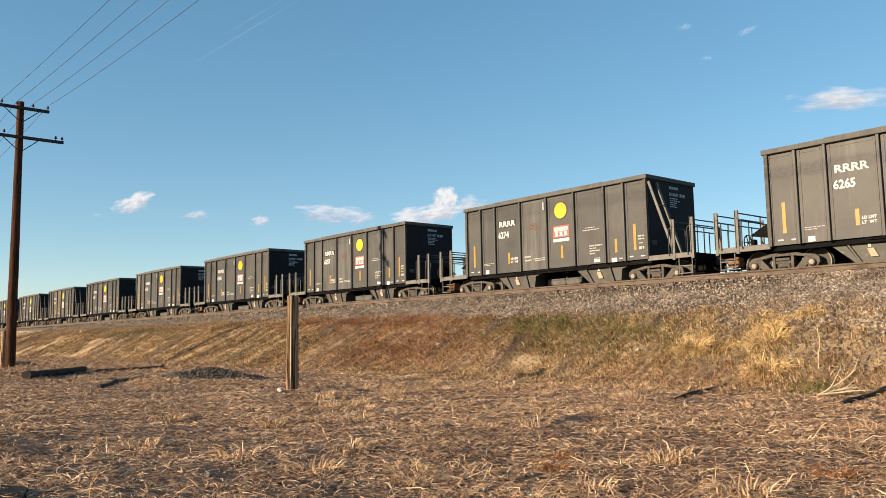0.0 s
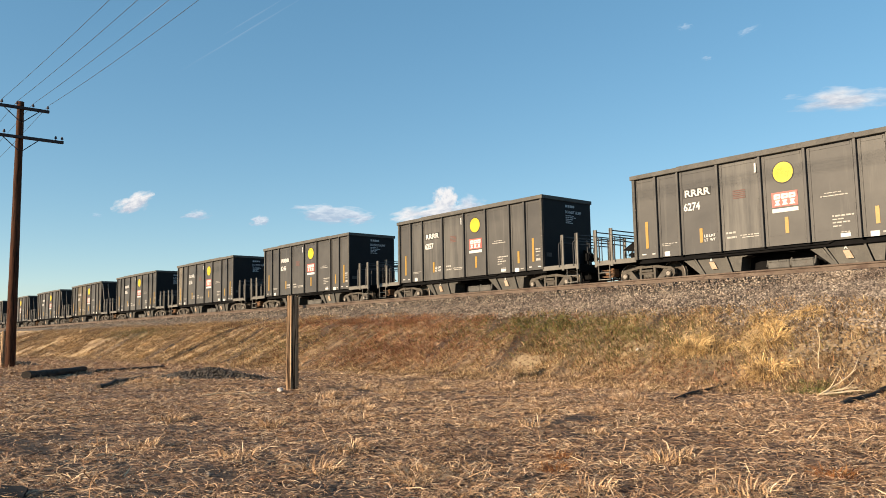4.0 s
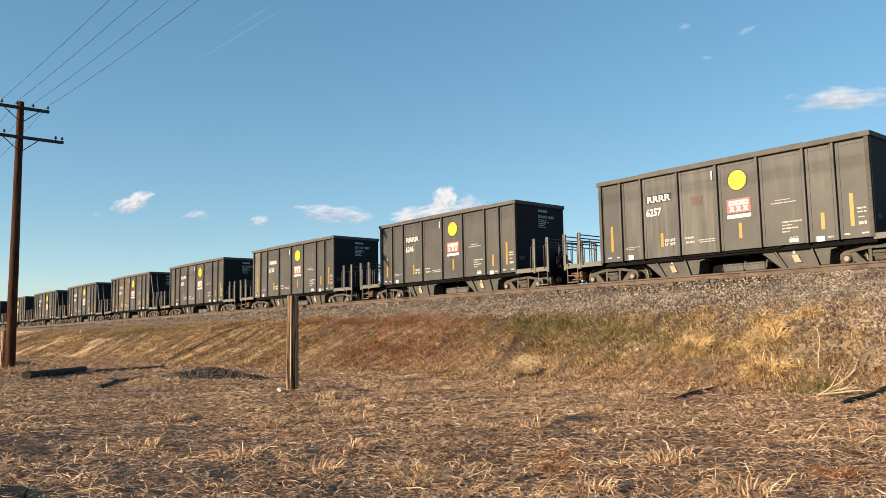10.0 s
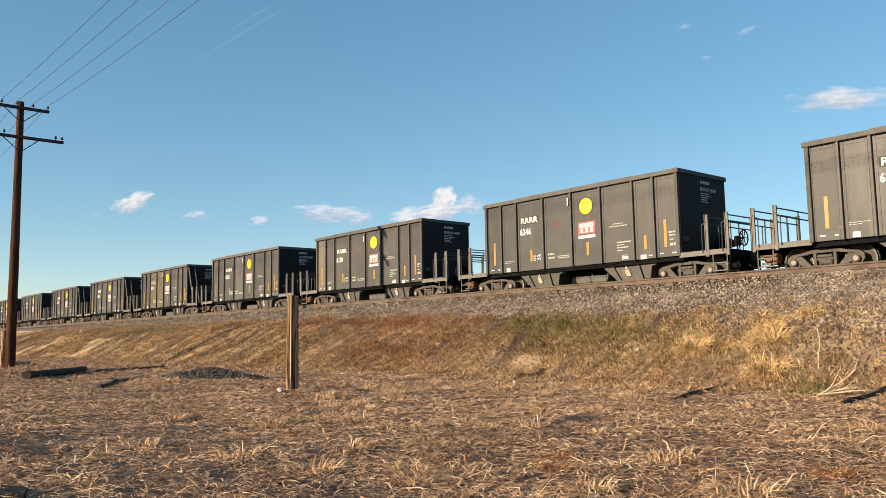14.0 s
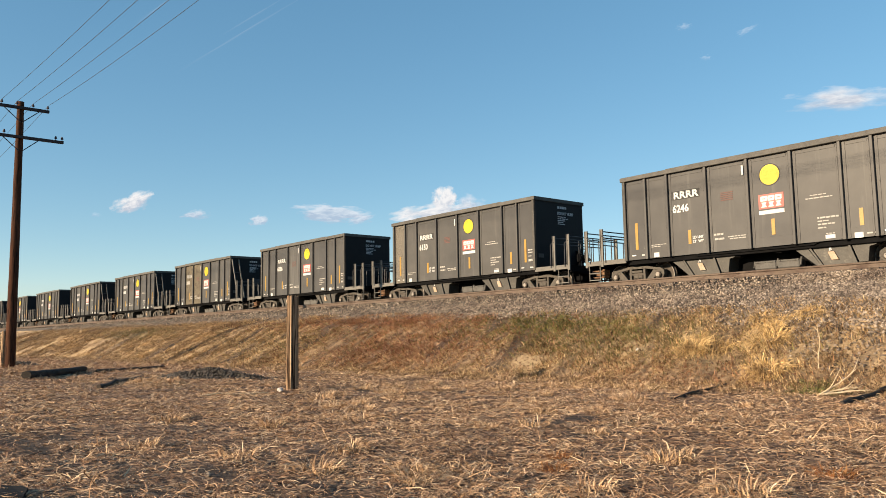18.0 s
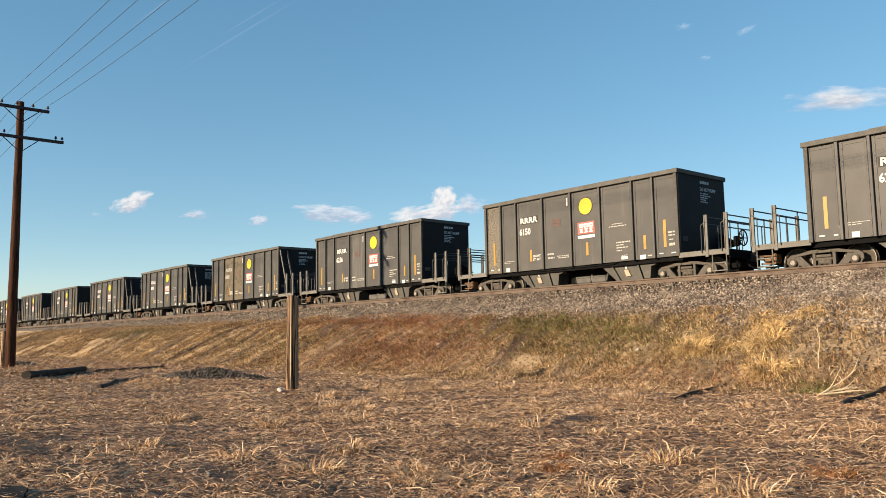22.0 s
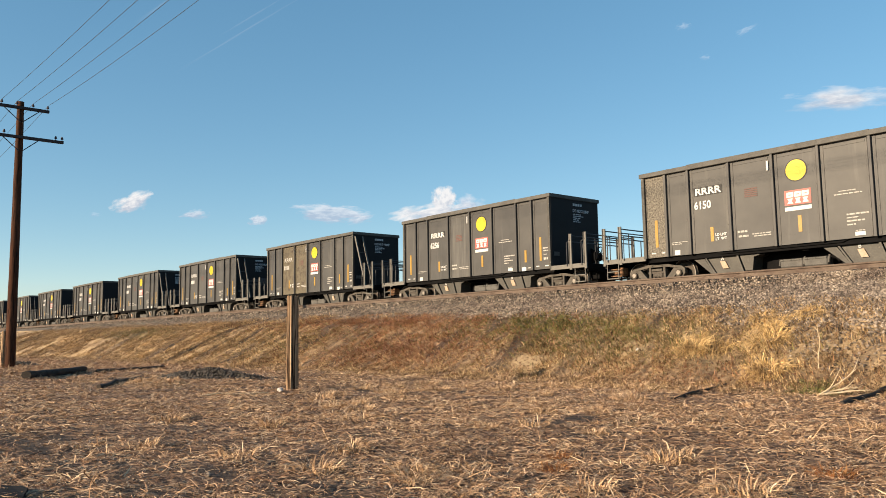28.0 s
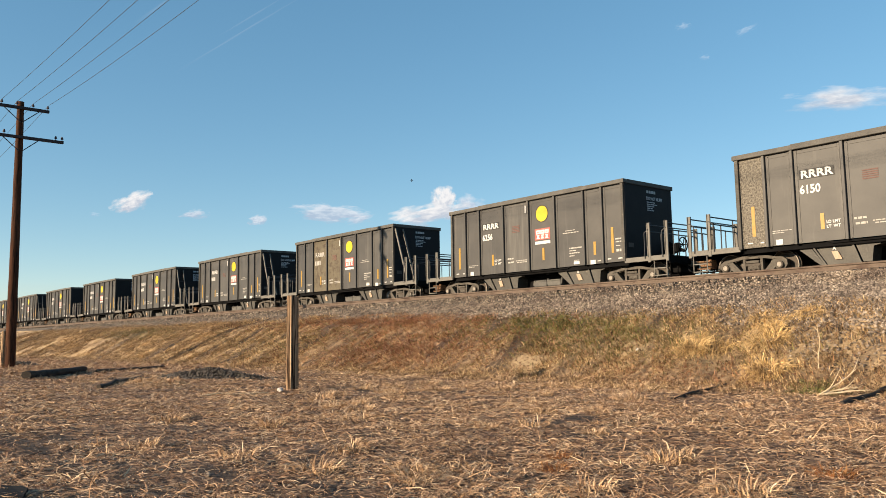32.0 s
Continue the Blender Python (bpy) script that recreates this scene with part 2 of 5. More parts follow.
    nt.links.new(col, b.inputs["Base Color"])
    b.inputs["Roughness"].default_value = 0.95
    bump(nt, b, mix(nt, 0.3, lump, fine), 1.0, 0.10)
    return m


GROUND = ground_mat()

# ---- building helpers ----


def box(bm, x0, x1, y0, y1, z0, z1, bev=0.0):
    r = bmesh.ops.create_cube(bm, size=1.0)
    vs = r["verts"]
    bmesh.ops.scale(bm, vec=(x1 - x0, y1 - y0, z1 - z0), verts=vs)
    bmesh.ops.translate(bm, vec=((x0 + x1) / 2, (y0 + y1) / 2, (z0 + z1) / 2), verts=vs)
    if bev:
        es = list({e for v in vs for e in v.link_edges})
        bmesh.ops.bevel(bm, geom=es, offset=bev, segments=1, affect="EDGES")
    return bm


def rod(bm, a, b, r, seg=8, r2=None):
    a, b = Vector(a), Vector(b)
    d = b - a
    m = Matrix.Translation((a + b) / 2) @ d.to_track_quat("Z", "Y").to_matrix().to_4x4()
    bmesh.ops.create_cone(bm, cap_ends=True, segments=seg, radius1=r, radius2=r if r2 is None else r2, depth=d.length, matrix=m)
    return bm


def beam(bm, a, b, w, h):
    """A square bar from a to b, w across (level) and h high."""
    a, b = Vector(a), Vector(b)
    d = b - a
    q = d.to_track_quat("X", "Z").to_matrix().to_4x4()
    bmesh.ops.create_cube(bm, size=1.0, matrix=Matrix.Translation((a + b) / 2) @ q @ Matrix.Diagonal((d.length, w, h, 1)))
    return bm


def prism(bm, pts, y0, y1):
    """A flat outline in x and z, drawn out from y0 to y1."""
    f = [bm.verts.new((x, y0, z)) for x, z in pts]
    g = [bm.verts.new((x, y1, z)) for x, z in pts]
    bm.faces.new(f)
    bm.faces.new(g[::-1])
    for i in range(len(pts)):
        j = (i + 1) % len(pts)
        bm.faces.new((f[i], f[j], g[j], g[i]))
    bmesh.ops.recalc_face_normals(bm, faces=bm.faces)
    return bm


def mesh_of(name, bm, material):
    me = bpy.data.meshes.new(name)
    bm.to_mesh(me)
    bm.free()
    me.materials.append(material)
    return me


def part(name, bm, material, parent=None, label="", smooth=False, at=None):
    me = mesh_of(name, bm, material)
    if smooth:
        me.polygons.foreach_set("use_smooth", [True] * len(me.polygons))
    return place(name, me, parent, label, at)


def place(name, me, parent=None, label="", at=None):
    ob = new(name, me)
    ob.parent = parent
    if at is not None:
        ob.matrix_basis = at if isinstance(at, Matrix) else Matrix.Translation(at)
    return tagged(ob, label)


def words(text, height, material, bold=0.0):
    """Letters as a flat mesh in the xz plane, facing -y, lower left corner at the origin."""
    cu = bpy.data.curves.new("words", "FONT")
    cu.body, cu.size, cu.offset, cu.extrude, cu.resolution_u = text, height * 1.42, bold, 0.004, 2
    ob = new("words", cu)
    me = bpy.data.meshes.new_from_object(ob.evaluated_get(bpy.context.evaluated_depsgraph_get()))
    bpy.data.objects.remove(ob)
    bpy.data.curves.remove(cu)
    me.transform(Matrix.Rotation(radians(90), 4, "X"))
    me.materials.clear()
    me.materials.append(material)
    return me


def fitted(me, width):
    w = max(v.co.x for v in me.vertices) - min(v.co.x for v in me.vertices)
    me.transform(Matrix.Diagonal((width / w, 1, 1, 1)))
    return me


# ---- the lie of the land ----
RAILTOP = 2.529
Y_FRONT, Y_TRAIN = 20.08, 24.60
# the foot of the gravel: high far off, spilling down the bank near x = -5
FOOT_X, FOOT_Y = [-90, -46, -33, -23, -16.5, -9.5, -8, -6.3, -5.5, -3], [18.5, 17.8, 17.9, 17.1, 16.4, 16.3, 16.3, 16.0, 15.7, 15.4]


def waves(x, y, k, seed):
    r = np.random.RandomState(seed)
    out = np.zeros_like(np.asarray(x, float) + np.asarray(y, float))
    for _ in range(7):
        a, f, p = r.uniform(0, 6.283), k * r.uniform(0.6, 1.7), r.uniform(0, 6.283)
        out = out + np.sin(f * (x * math.cos(a) + y * math.sin(a)) + p)
    return out / 7


def streak(x, y):
    """Vertical ribs of growth and wash on the bank: about -1 to 1."""
    return 1.5 * waves(x + 0.10 * y, y * 0.10, 8.5, 71) + 1.1 * waves(x + 0.10 * y, y * 0.13, 21, 74)


def lie(x, y):
    """Height of the ground at x, y: a flat field, the bank, the ballast bed and the far side."""
    x, y = np.asarray(x, float), np.asarray(y, float)
    z = np.interp(y, [-900, 12.4, 13.2, 16.0, 18.35, 18.75, 27.6, 28.8, 33.5, 900], [0, 0, 0.06, 1.42, 2.02, 2.29, 2.29, 1.5, 0, 0])
    field = np.clip((18.2 - y) / 2.0, 0, 1)
    near = np.clip(1.4 - np.hypot(x, y) / 60, 0.15, 1)
    z = z + field * (0.05 * waves(x, y, 0.9, 3) + 0.035 * waves(x, y, 3.1, 4) + near * 0.022 * waves(x, y, 11, 5))
    bank = np.exp(-((y - 14.7) / 1.2) ** 2)
    z = z + bank * (0.10 * waves(x, y * 0.4, 1.3, 6) + 0.05 * waves(x + 0.5 * y, y * 0.25, 4, 7) + 0.05 * waves(x + 0.3 * y, y * 0.2, 9, 8))
    # rain rills running straight down the bank, and small hummocks between them
    side = np.exp(-((y - 15.0) / 1.35) ** 4)
    z = z + side * 0.05 * streak(x, y) * (0.7 + 0.9 * waves(x, y, 0.8, 72))
    z = z + side * 0.035 * waves(x, y * 0.6, 17, 73)
    z = z + 0.055 * np.exp(-((x + 13.35) / 0.7) ** 2 - ((y - 13.85) / 0.5) ** 2)
    z = z + 0.12 * np.exp(-((x + 17.2) / 1.0) ** 2 - ((y - 6.3) / 0.5) ** 2)
    z = z - 0.02 * np.exp(-(np.hypot(x, y) / 1.5) ** 2)
    return z


def hz(x, y):
    return float(lie(x, y))


def soft(v, lo, hi):
    t = np.clip((v - lo) / (hi - lo), 0, 1)
    return t * t * (3 - 2 * t)


def blob(x, y, cx, cy, rx, ry):
    return np.exp(-((x - cx) / rx) ** 2 - ((y - cy) / ry) ** 2)


def build_ground():
    xs = np.concatenate([-np.geomspace(4200, 46, 90)[:-1], np.arange(-46, 2.01, 0.12), np.geomspace(2.2, 4200, 50)])
    ys = np.concatenate([-np.geomspace(4200, 1.0, 40)[:-1], np.arange(-1, 18.61, 0.115), np.arange(18.9, 34, 0.6), np.geomspace(34.5, 4200, 50)])
    X, Y = np.meshgrid(xs, ys)
    Z = lie(X, Y)
    nx, ny = len(xs), len(ys)
    co = np.stack([X, Y, Z], -1).reshape(-1, 3)
    i = np.arange((nx - 1) * (ny - 1))
    a = (i // (nx - 1)) * nx + i % (nx - 1)
    faces = np.stack([a, a + 1, a + nx + 1, a + nx], -1)
    me = bpy.data.meshes.new("ground")
    me.vertices.add(len(co))
    me.vertices.foreach_set("co", co.ravel())
    me.loops.add(faces.size)
    me.loops.foreach_set("vertex_index", faces.ravel())
    me.polygons.add(len(faces))
    me.polygons.foreach_set("loop_start", np.arange(len(faces)) * 4)
    me.polygons.foreach_set("use_smooth", np.ones(len(faces), bool))
    me.update()
    x, y = co[:, 0], co[:, 1]
    foot = np.interp(x, FOOT_X, FOOT_Y)
    foot = foot + 0.25 * waves(x, y, 1.4, 11)
    gravel = soft(y, foot - 0.35, foot + 0.25) * (1 - soft(y, 28.2, 29.2))
    green = 0.75 * blob(x, y, -14.8, 15.7, 2.6, 0.7) + 0.7 * blob(x, y, -46, 16.0, 5, 0.7) + 0.5 * blob(x, y, -11.5, 14.7, 3, 1.0) + 0.7 * blob(x, y, -5.7, 12.2, 0.5, 0.4) + 0.35 * blob(x, y, -24, 15, 7, 1.4)
    red = 0.8 * blob(x, y, -23, 16.3, 7, 0.7) + 0.85 * blob(x, y, -19.5, 14.4, 5, 1.2) + 0.5 * blob(x, y, -8.5, 13.4, 2.5, 0.5) + 0.2 * blob(x, y, -36, 17.5, 6, 0.6)
    pale = 1.1 * blob(x, y, -13.3 - 0.5 * (y - 13.7), 13.72, 0.55, 0.33) + 0.12 * blob(x, y, -55, 15.0, 14, 1.6) + 0.2 * blob(x, y, -23, 14.5, 1.5, 0.7) + 0.5 * blob(x, y, -7.0, 14.4, 2.4, 1.1) + 0.25 * blob(x, y, -10.5, 14.3, 2.5, 1.0) + 0.4 * blob(x, y, -17.2, 6.2, 1.0, 0.5)
    # a narrow pale strip down the bank
    pale = pale + 0.9 * np.exp(-((x + 33.2 - 0.15 * (y - 13.6)) / 0.24) ** 2) * soft(y, 13.2, 13.8) * (1 - soft(y, 15.7, 16.6))
    cover = np.stack([gravel, green, red, 1 - np.clip(pale, 0, 1)], -1).clip(0, 1)
    layer = me.color_attributes.new("cover", "FLOAT_COLOR", "POINT")
    layer.data.foreach_set("color", cover.ravel().astype(np.float32))
    slope = soft(y, 12.5 + 0.4 * waves(x, y, 1.1, 35), 13.3 + 0.4 * waves(x, y, 1.1, 35)) * (1 - soft(y, 18.2, 18.8))
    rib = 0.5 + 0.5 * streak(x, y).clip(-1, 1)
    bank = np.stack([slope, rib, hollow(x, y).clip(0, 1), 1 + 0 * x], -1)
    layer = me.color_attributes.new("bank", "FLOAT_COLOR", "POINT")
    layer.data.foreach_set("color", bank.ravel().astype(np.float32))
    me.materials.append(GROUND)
    return tagged(new("ground", me), "dry weedy field and embankment of bare soil and straw", kind="structure")


def ribbons(name, base, heading, rise, length, width, curl, material, label, category, droop=0.3, segs=3, sink=0.012):
    """Many thin curved blades as one mesh: each a tapering strip that curls sideways and droops."""
    n = len(base)
    p = base.copy()
    rows = []
    floor = base[:, 2] - sink
    tip = np.random.RandomState(n % 1000).uniform(-0.55, 0.6, n)
    flat = np.sqrt(1 - tip ** 2)
    for k in range(segs + 1):
        h = heading + curl * k
        side = np.stack([-np.sin(h) * flat, np.cos(h) * flat, tip], -1) * (width * (1 - 0.25 * k) / 2)[:, None]
        rows += [p] if k == segs else [p - side, p + side]
        e = rise - droop * k
        p = p + np.stack([np.cos(h) * np.cos(e), np.sin(h) * np.cos(e), np.sin(e)], -1) * (length / segs)[:, None]
        p[:, 2] = np.maximum(p[:, 2], floor)
    each = len(rows)
    co = np.stack(rows, 1).reshape(-1, 3)
    loop, start, at = [], [], 0
    for k in range(segs):
        q = [2 * k, 2 * k + 1, 2 * k + 3, 2 * k + 2] if k < segs - 1 else [2 * k, 2 * k + 1, 2 * k + 2]
        start.append(at)
        loop += q
        at += len(q)
    f = (np.arange(n)[:, None] * each + np.array(loop)).ravel()
    start = (np.arange(n)[:, None] * at + np.array(start)).ravel()
    me = bpy.data.meshes.new(name)
    me.vertices.add(len(co))
    me.vertices.foreach_set("co", co.ravel())
    me.loops.add(len(f))
    me.loops.foreach_set("vertex_index", f)
    me.polygons.add(len(start))
    me.polygons.foreach_set("loop_start", start)
    me.update()
    me.materials.append(material)
    if not label:
        return me
    return tagged(new(name, me), label, category, kind="stuff")


def scatter(n, x0, x1, y0, y1, near, seed):
    """Points on the land, thinning out with the distance from the origin."""
    r = np.random.RandomState(seed)
    x, y = r.uniform(x0, x1, n * 6), r.uniform(y0, y1, n * 6)
    keep = r.uniform(0, 1, n * 6) < 1 / (1 + (np.hypot(x, y) / near) ** 2)
    x, y = x[keep][:n], y[keep][:n]
    return x, y, r


def thin_out(x, y, r):
    """Keep what lies before the camera; let it peter out behind and beside it."""
    out = np.maximum(np.maximum(x + 0.2, -y), 0)
    return r.uniform(0, 1, len(x)) < np.exp(-(out / 1.6) ** 2) * np.clip((27.5 + x) / 3.0, 0, 1)


def clump_points(cx, cy, each, radius, r):
    """Blades gathered round clump centres: their feet and their outward headings."""
    n = len(cx)
    a = r.uniform(0, 6.283, (n, each))
    q = radius[:, None] * np.sqrt(r.uniform(0, 1, (n, each)))
    x, y = cx[:, None] + q * np.cos(a), cy[:, None] + q * np.sin(a)
    return x.ravel(), y.ravel(), (a + r.normal(0, 0.8, (n, each))).ravel()


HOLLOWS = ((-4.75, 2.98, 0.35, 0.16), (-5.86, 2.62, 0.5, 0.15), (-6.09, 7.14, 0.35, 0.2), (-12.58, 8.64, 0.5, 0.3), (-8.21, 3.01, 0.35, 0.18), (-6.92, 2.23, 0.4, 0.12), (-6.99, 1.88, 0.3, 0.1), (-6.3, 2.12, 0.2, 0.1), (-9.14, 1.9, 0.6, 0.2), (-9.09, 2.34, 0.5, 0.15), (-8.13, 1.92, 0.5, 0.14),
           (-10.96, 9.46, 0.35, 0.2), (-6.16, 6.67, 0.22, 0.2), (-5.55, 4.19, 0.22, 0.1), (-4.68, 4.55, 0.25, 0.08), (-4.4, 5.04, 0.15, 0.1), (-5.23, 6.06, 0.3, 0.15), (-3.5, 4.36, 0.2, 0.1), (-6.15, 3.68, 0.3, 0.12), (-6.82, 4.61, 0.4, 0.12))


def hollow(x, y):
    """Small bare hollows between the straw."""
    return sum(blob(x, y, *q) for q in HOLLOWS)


def build_litter():
    # loose straw lying flat
    x, y, r = scatter(300000, -27.5, 3.5, -3.5, 13.2, 8.5, 21)
    patch = waves(x, y, 1.6, 22) + 0.6 * waves(x, y, 5, 23)
    keep = (0.65 * patch + r.uniform(-0.22, 0.95, len(x)) - 0.8 * hollow(x, y) > 0) & thin_out(x, y, r)
    x, y = x[keep], y[keep]
    n = len(x)
    far = np.hypot(x, y)
    base = np.stack([x, y, lie(x, y) + r.uniform(0.0, 0.02, n)], -1)
    ribbons("straw_litter", base, r.uniform(0, 6.283, n), np.abs(r.normal(0.0, 0.24, n)), np.exp(r.normal(-2.42, 0.45, n)), r.uniform(0.0032, 0.0070, n) * (0.75 + far / 8.5), r.normal(0, 0.6, n), STRAW,
            "matted dead straw and dry stalks on bare soil", "straw", 0.4, 2)
    # the same, far off
    x, y, r = scatter(40000, -70, -26, 1.5, 13.0, 40, 26)
    n = len(x)
    base = np.stack([x, y, lie(x, y) + r.uniform(0.0, 0.03, n)], -1)
    ribbons("straw_litter", base, r.uniform(0, 6.283, n), np.abs(r.normal(0.1, 0.35, n)), np.exp(r.normal(-1.7, 0.4, n)), r.uniform(0.012, 0.03, n), r.normal(0, 0.6, n), STRAW,
            "dead straw and dry grass far out on the field", "straw", 0.3, 2)
    # low dead grass in clumps
    cx, cy, r = scatter(18500, -30, 3.5, -3.5, 13.0, 10.0, 24)
    keep = waves(cx, cy, 1.6, 22) + 0.5 * waves(cx, cy, 4, 25) + r.uniform(-0.45, 0.45, len(cx)) + 0.22 * soft(cy, 7.5, 10) - 0.16 * (1 - soft(cy, 3.5, 7.5)) - 0.3 * (np.hypot(cx, cy) < 1.6) + 0.8 * blob(cx, cy, -17.2, 6.2, 1.2, 0.6) - 0.7 * hollow(cx, cy) > -0.05
    keep &= thin_out(cx, cy, r)
    cx, cy = cx[keep], cy[keep]
    x, y, head = clump_points(cx, cy, 27, r.uniform(0.05, 0.22, len(cx)), r)
    n = len(x)
    far = np.hypot(x, y)
    base = np.stack([x, y, lie(x, y) - 0.01], -1)
    ribbons("dead_grass", base, head, np.abs(r.normal(0.16, 0.32, n)), np.exp(r.normal(-2.42, 0.4, n)) * (1 + 0.7 * np.clip(waves(x, y, 3.2, 28) * 2.2, -0.5, 1)), r.uniform(0.0032, 0.0070, n) * (0.75 + far / 8.5), r.normal(0, 0.7, n), DEAD,
            "low clumps of bleached dead grass on the field", "grass", 0.5, 2)
    # weeds on the bank
    cx, cy, r = scatter(20500, -75, -1.5, 11.2, 18.3, 24, 31)
    keep = (cy > 12.5 + 0.8 * waves(cx, cy, 0.9, 35) + r.uniform(-0.9, 0.4, len(cx))) & (cy < np.interp(cx, FOOT_X, FOOT_Y) + 0.1 + 0.3 * waves(cx, cy, 1.4, 11) + np.where(cx > -9, 0.5, 0.0))
    keep &= (0.9 * streak(cx, cy) + r.uniform(-0.6, 0.6, len(cx)) > -0.42) & (blob(cx, cy, -13.3 - 0.5 * (cy - 13.7), 13.72, 0.6, 0.36) < 0.5) & (np.abs(cx + 33.2 - 0.15 * (cy - 13.6)) > 0.3) & (r.uniform(0, 1, len(cx)) > 0.85 * blob(cx, cy, -5.4, 14.9, 2.2, 1.6))
    cx, cy = cx[keep], cy[keep]
    x, y, head = clump_points(cx, cy, 25, r.uniform(0.06, 0.2, len(cx)) * (1 + np.hypot(cx, cy) / 60), r)
    # most of the blades hang down the slope
    head = np.where(r.uniform(0, 1, len(x)) < 0.6, -1.571 + r.normal(0, 0.45, len(x)), head)
    n = len(x)
    far = np.hypot(x, y)
    size = 0.75 + 0.6 * np.clip(waves(x, y, 1.1, 33), -0.4, 1)
    base = np.stack([x, y, lie(x, y) - 0.01], -1)
    greenish = 0.8 * blob(x, y, -14.8, 15.7, 2.8, 0.8) + 0.7 * blob(x, y, -46, 16, 5, 0.8) + 0.45 * blob(x, y, -11.5, 14.7, 3.5, 1.0) + 0.8 * blob(x, y, -5.7, 12.2, 0.5, 0.5) + 0.25 * blob(x, y, -26, 15, 8, 1.5)
    reddish = 0.9 * blob(x, y, -23, 16.4, 8, 0.9) + 0.8 * blob(x, y, -19.5, 14.4, 5.5, 1.3) + 0.5 * blob(x, y, -8.5, 13.4, 2.5, 0.6) + 0.12 * blob(x, y, -34, 16.5, 7, 1.0)
    dice = r.uniform(0, 1, n)
    green = dice < greenish
    red = ~green & (dice > 1 - reddish)
    rise, length = r.uniform(0.05, 1.15, n), np.exp(r.normal(-2.05, 0.4, n)) * size
    width, bend = r.uniform(0.005, 0.012, n) * (0.75 + far / 22), r.normal(0, 0.6, n)
    for nm, k, mat, lab, cat in (("bank_weeds", ~green & ~red, SLOPE_STRAW, "short dry golden weeds covering the embankment slope", "weeds"), ("green_weeds", green, GREEN, "low green weeds in patches on the embankment", "weeds"),
                                 ("red_weeds", red, REDWEED, "reddish-brown dead weeds on the embankment slope", "weeds")):
        ribbons(nm, base[k], head[k], rise[k], length[k], width[k], bend[k], mat, lab, cat, 0.4, 2)


def build_far_weeds():
    cx, cy, r = scatter(6500, -95, -26, 12.3, 18.0, 70, 61)
    keep = (cy < np.interp(cx, FOOT_X, FOOT_Y) - 0.1 + 0.3 * waves(cx, cy, 1.4, 11)) & (streak(cx, cy) + r.uniform(-0.7, 0.6, len(cx)) > -0.2) & (r.uniform(0, 1, len(cx)) < np.clip((-24 - cx) / 14, 0, 1))
    cx, cy = cx[keep], cy[keep]
    x, y, head = clump_points(cx, cy, 13, r.uniform(0.1, 0.3, len(cx)), r)
    n = len(x)
    base = np.stack([x, y, lie(x, y) - 0.01], -1)
    ribbons("bank_weeds", base, head, r.uniform(0.0, 0.7, n), np.exp(r.normal(-1.95, 0.35, n)), r.uniform(0.015, 0.04, n), r.normal(0, 0.6, n), SLOPE_STRAW, "thick golden dry grass far along the embankment", "weeds", 0.4, 2)


def stones_mesh(name, x, y, z, size, r, material):
    n = len(x)
    oct_v = np.array([(1, 0, 0), (-1, 0, 0), (0, 1, 0), (0, -1, 0), (0, 0, 1), (0, 0, -1)], float)
    oct_f = np.array([(0, 2, 4), (2, 1, 4), (1, 3, 4), (3, 0, 4), (2, 0, 5), (1, 2, 5), (3, 1, 5), (0, 3, 5)])
    v = oct_v[None] * r.uniform(0.6, 1.25, (n, 6, 1)) + r.uniform(-0.3, 0.3, (n, 6, 3))
    a = r.uniform(0, 6.283, n)
    c, s = np.cos(a)[:, None], np.sin(a)[:, None]
    v = np.stack([v[..., 0] * c - v[..., 1] * s, v[..., 0] * s + v[..., 1] * c, v[..., 2] * 0.8], -1)
    co = (v * size[:, None, None] + np.stack([x, y, z], -1)[:, None]).reshape(-1, 3)
    f = (np.arange(n)[:, None, None] * 6 + oct_f[None]).reshape(-1, 3)
    me = bpy.data.meshes.new(name)
    me.vertices.add(len(co))
    me.vertices.foreach_set("co", co.ravel())
    me.loops.add(f.size)
    me.loops.foreach_set("vertex_index", f.ravel())
    me.polygons.add(len(f))
    me.polygons.foreach_set("loop_start", np.arange(len(f)) * 3)
    me.update()
    me.materials.append(material)
    return me


def build_ballast():
    x, y, r = scatter(88000, -75, -3, 13.6, 19.1, 19, 41)
    foot = np.interp(x, FOOT_X, FOOT_Y)
    keep = y > foot - 0.25 + 0.25 * waves(x, y, 1.4, 11) + r.uniform(-0.5, 0.25, len(x)) * np.where(x > -9, 1.6, 0.6)
    x, y = np.concatenate([x[keep], r.uniform(-9.5, -2.2, 19000)]), np.concatenate([y[keep], r.triangular(12.9, 18.8, 18.8, 19000)])
    keep = y > np.interp(x, FOOT_X, FOOT_Y) - 0.8 + 0.4 * waves(x, y, 1.4, 11) - np.where(x > -8, r.uniform(0, 1, len(x)) ** 1.6 * 2.2, 0)
    x, y = x[keep], y[keep]
    size = r.uniform(0.020, 0.041, len(x)) * (0.9 + np.hypot(x, y) / 110)
    me = stones_mesh("ballast", x, y, lie(x, y) + size * r.uniform(0.05, 0.6, len(x)), size, r, STONE)
    tagged(new("ballast", me), "pale grey crushed stone ballast below the rails", "ballast", kind="stuff")
    # lumps of soil and stray stones on the field
    x, y, r = scatter(5000, -27, -0.6, 0.3, 15, 6.5, 43)
    size = r.uniform(0.006, 0.022, len(x))
    me = stones_mesh("stray_stones", x, y, lie(x, y) + size * 0.2, size, r, STONE)
    tagged(new("stray_stones", me), "small stray stones and clods on the dry field", "stones", kind="stuff")


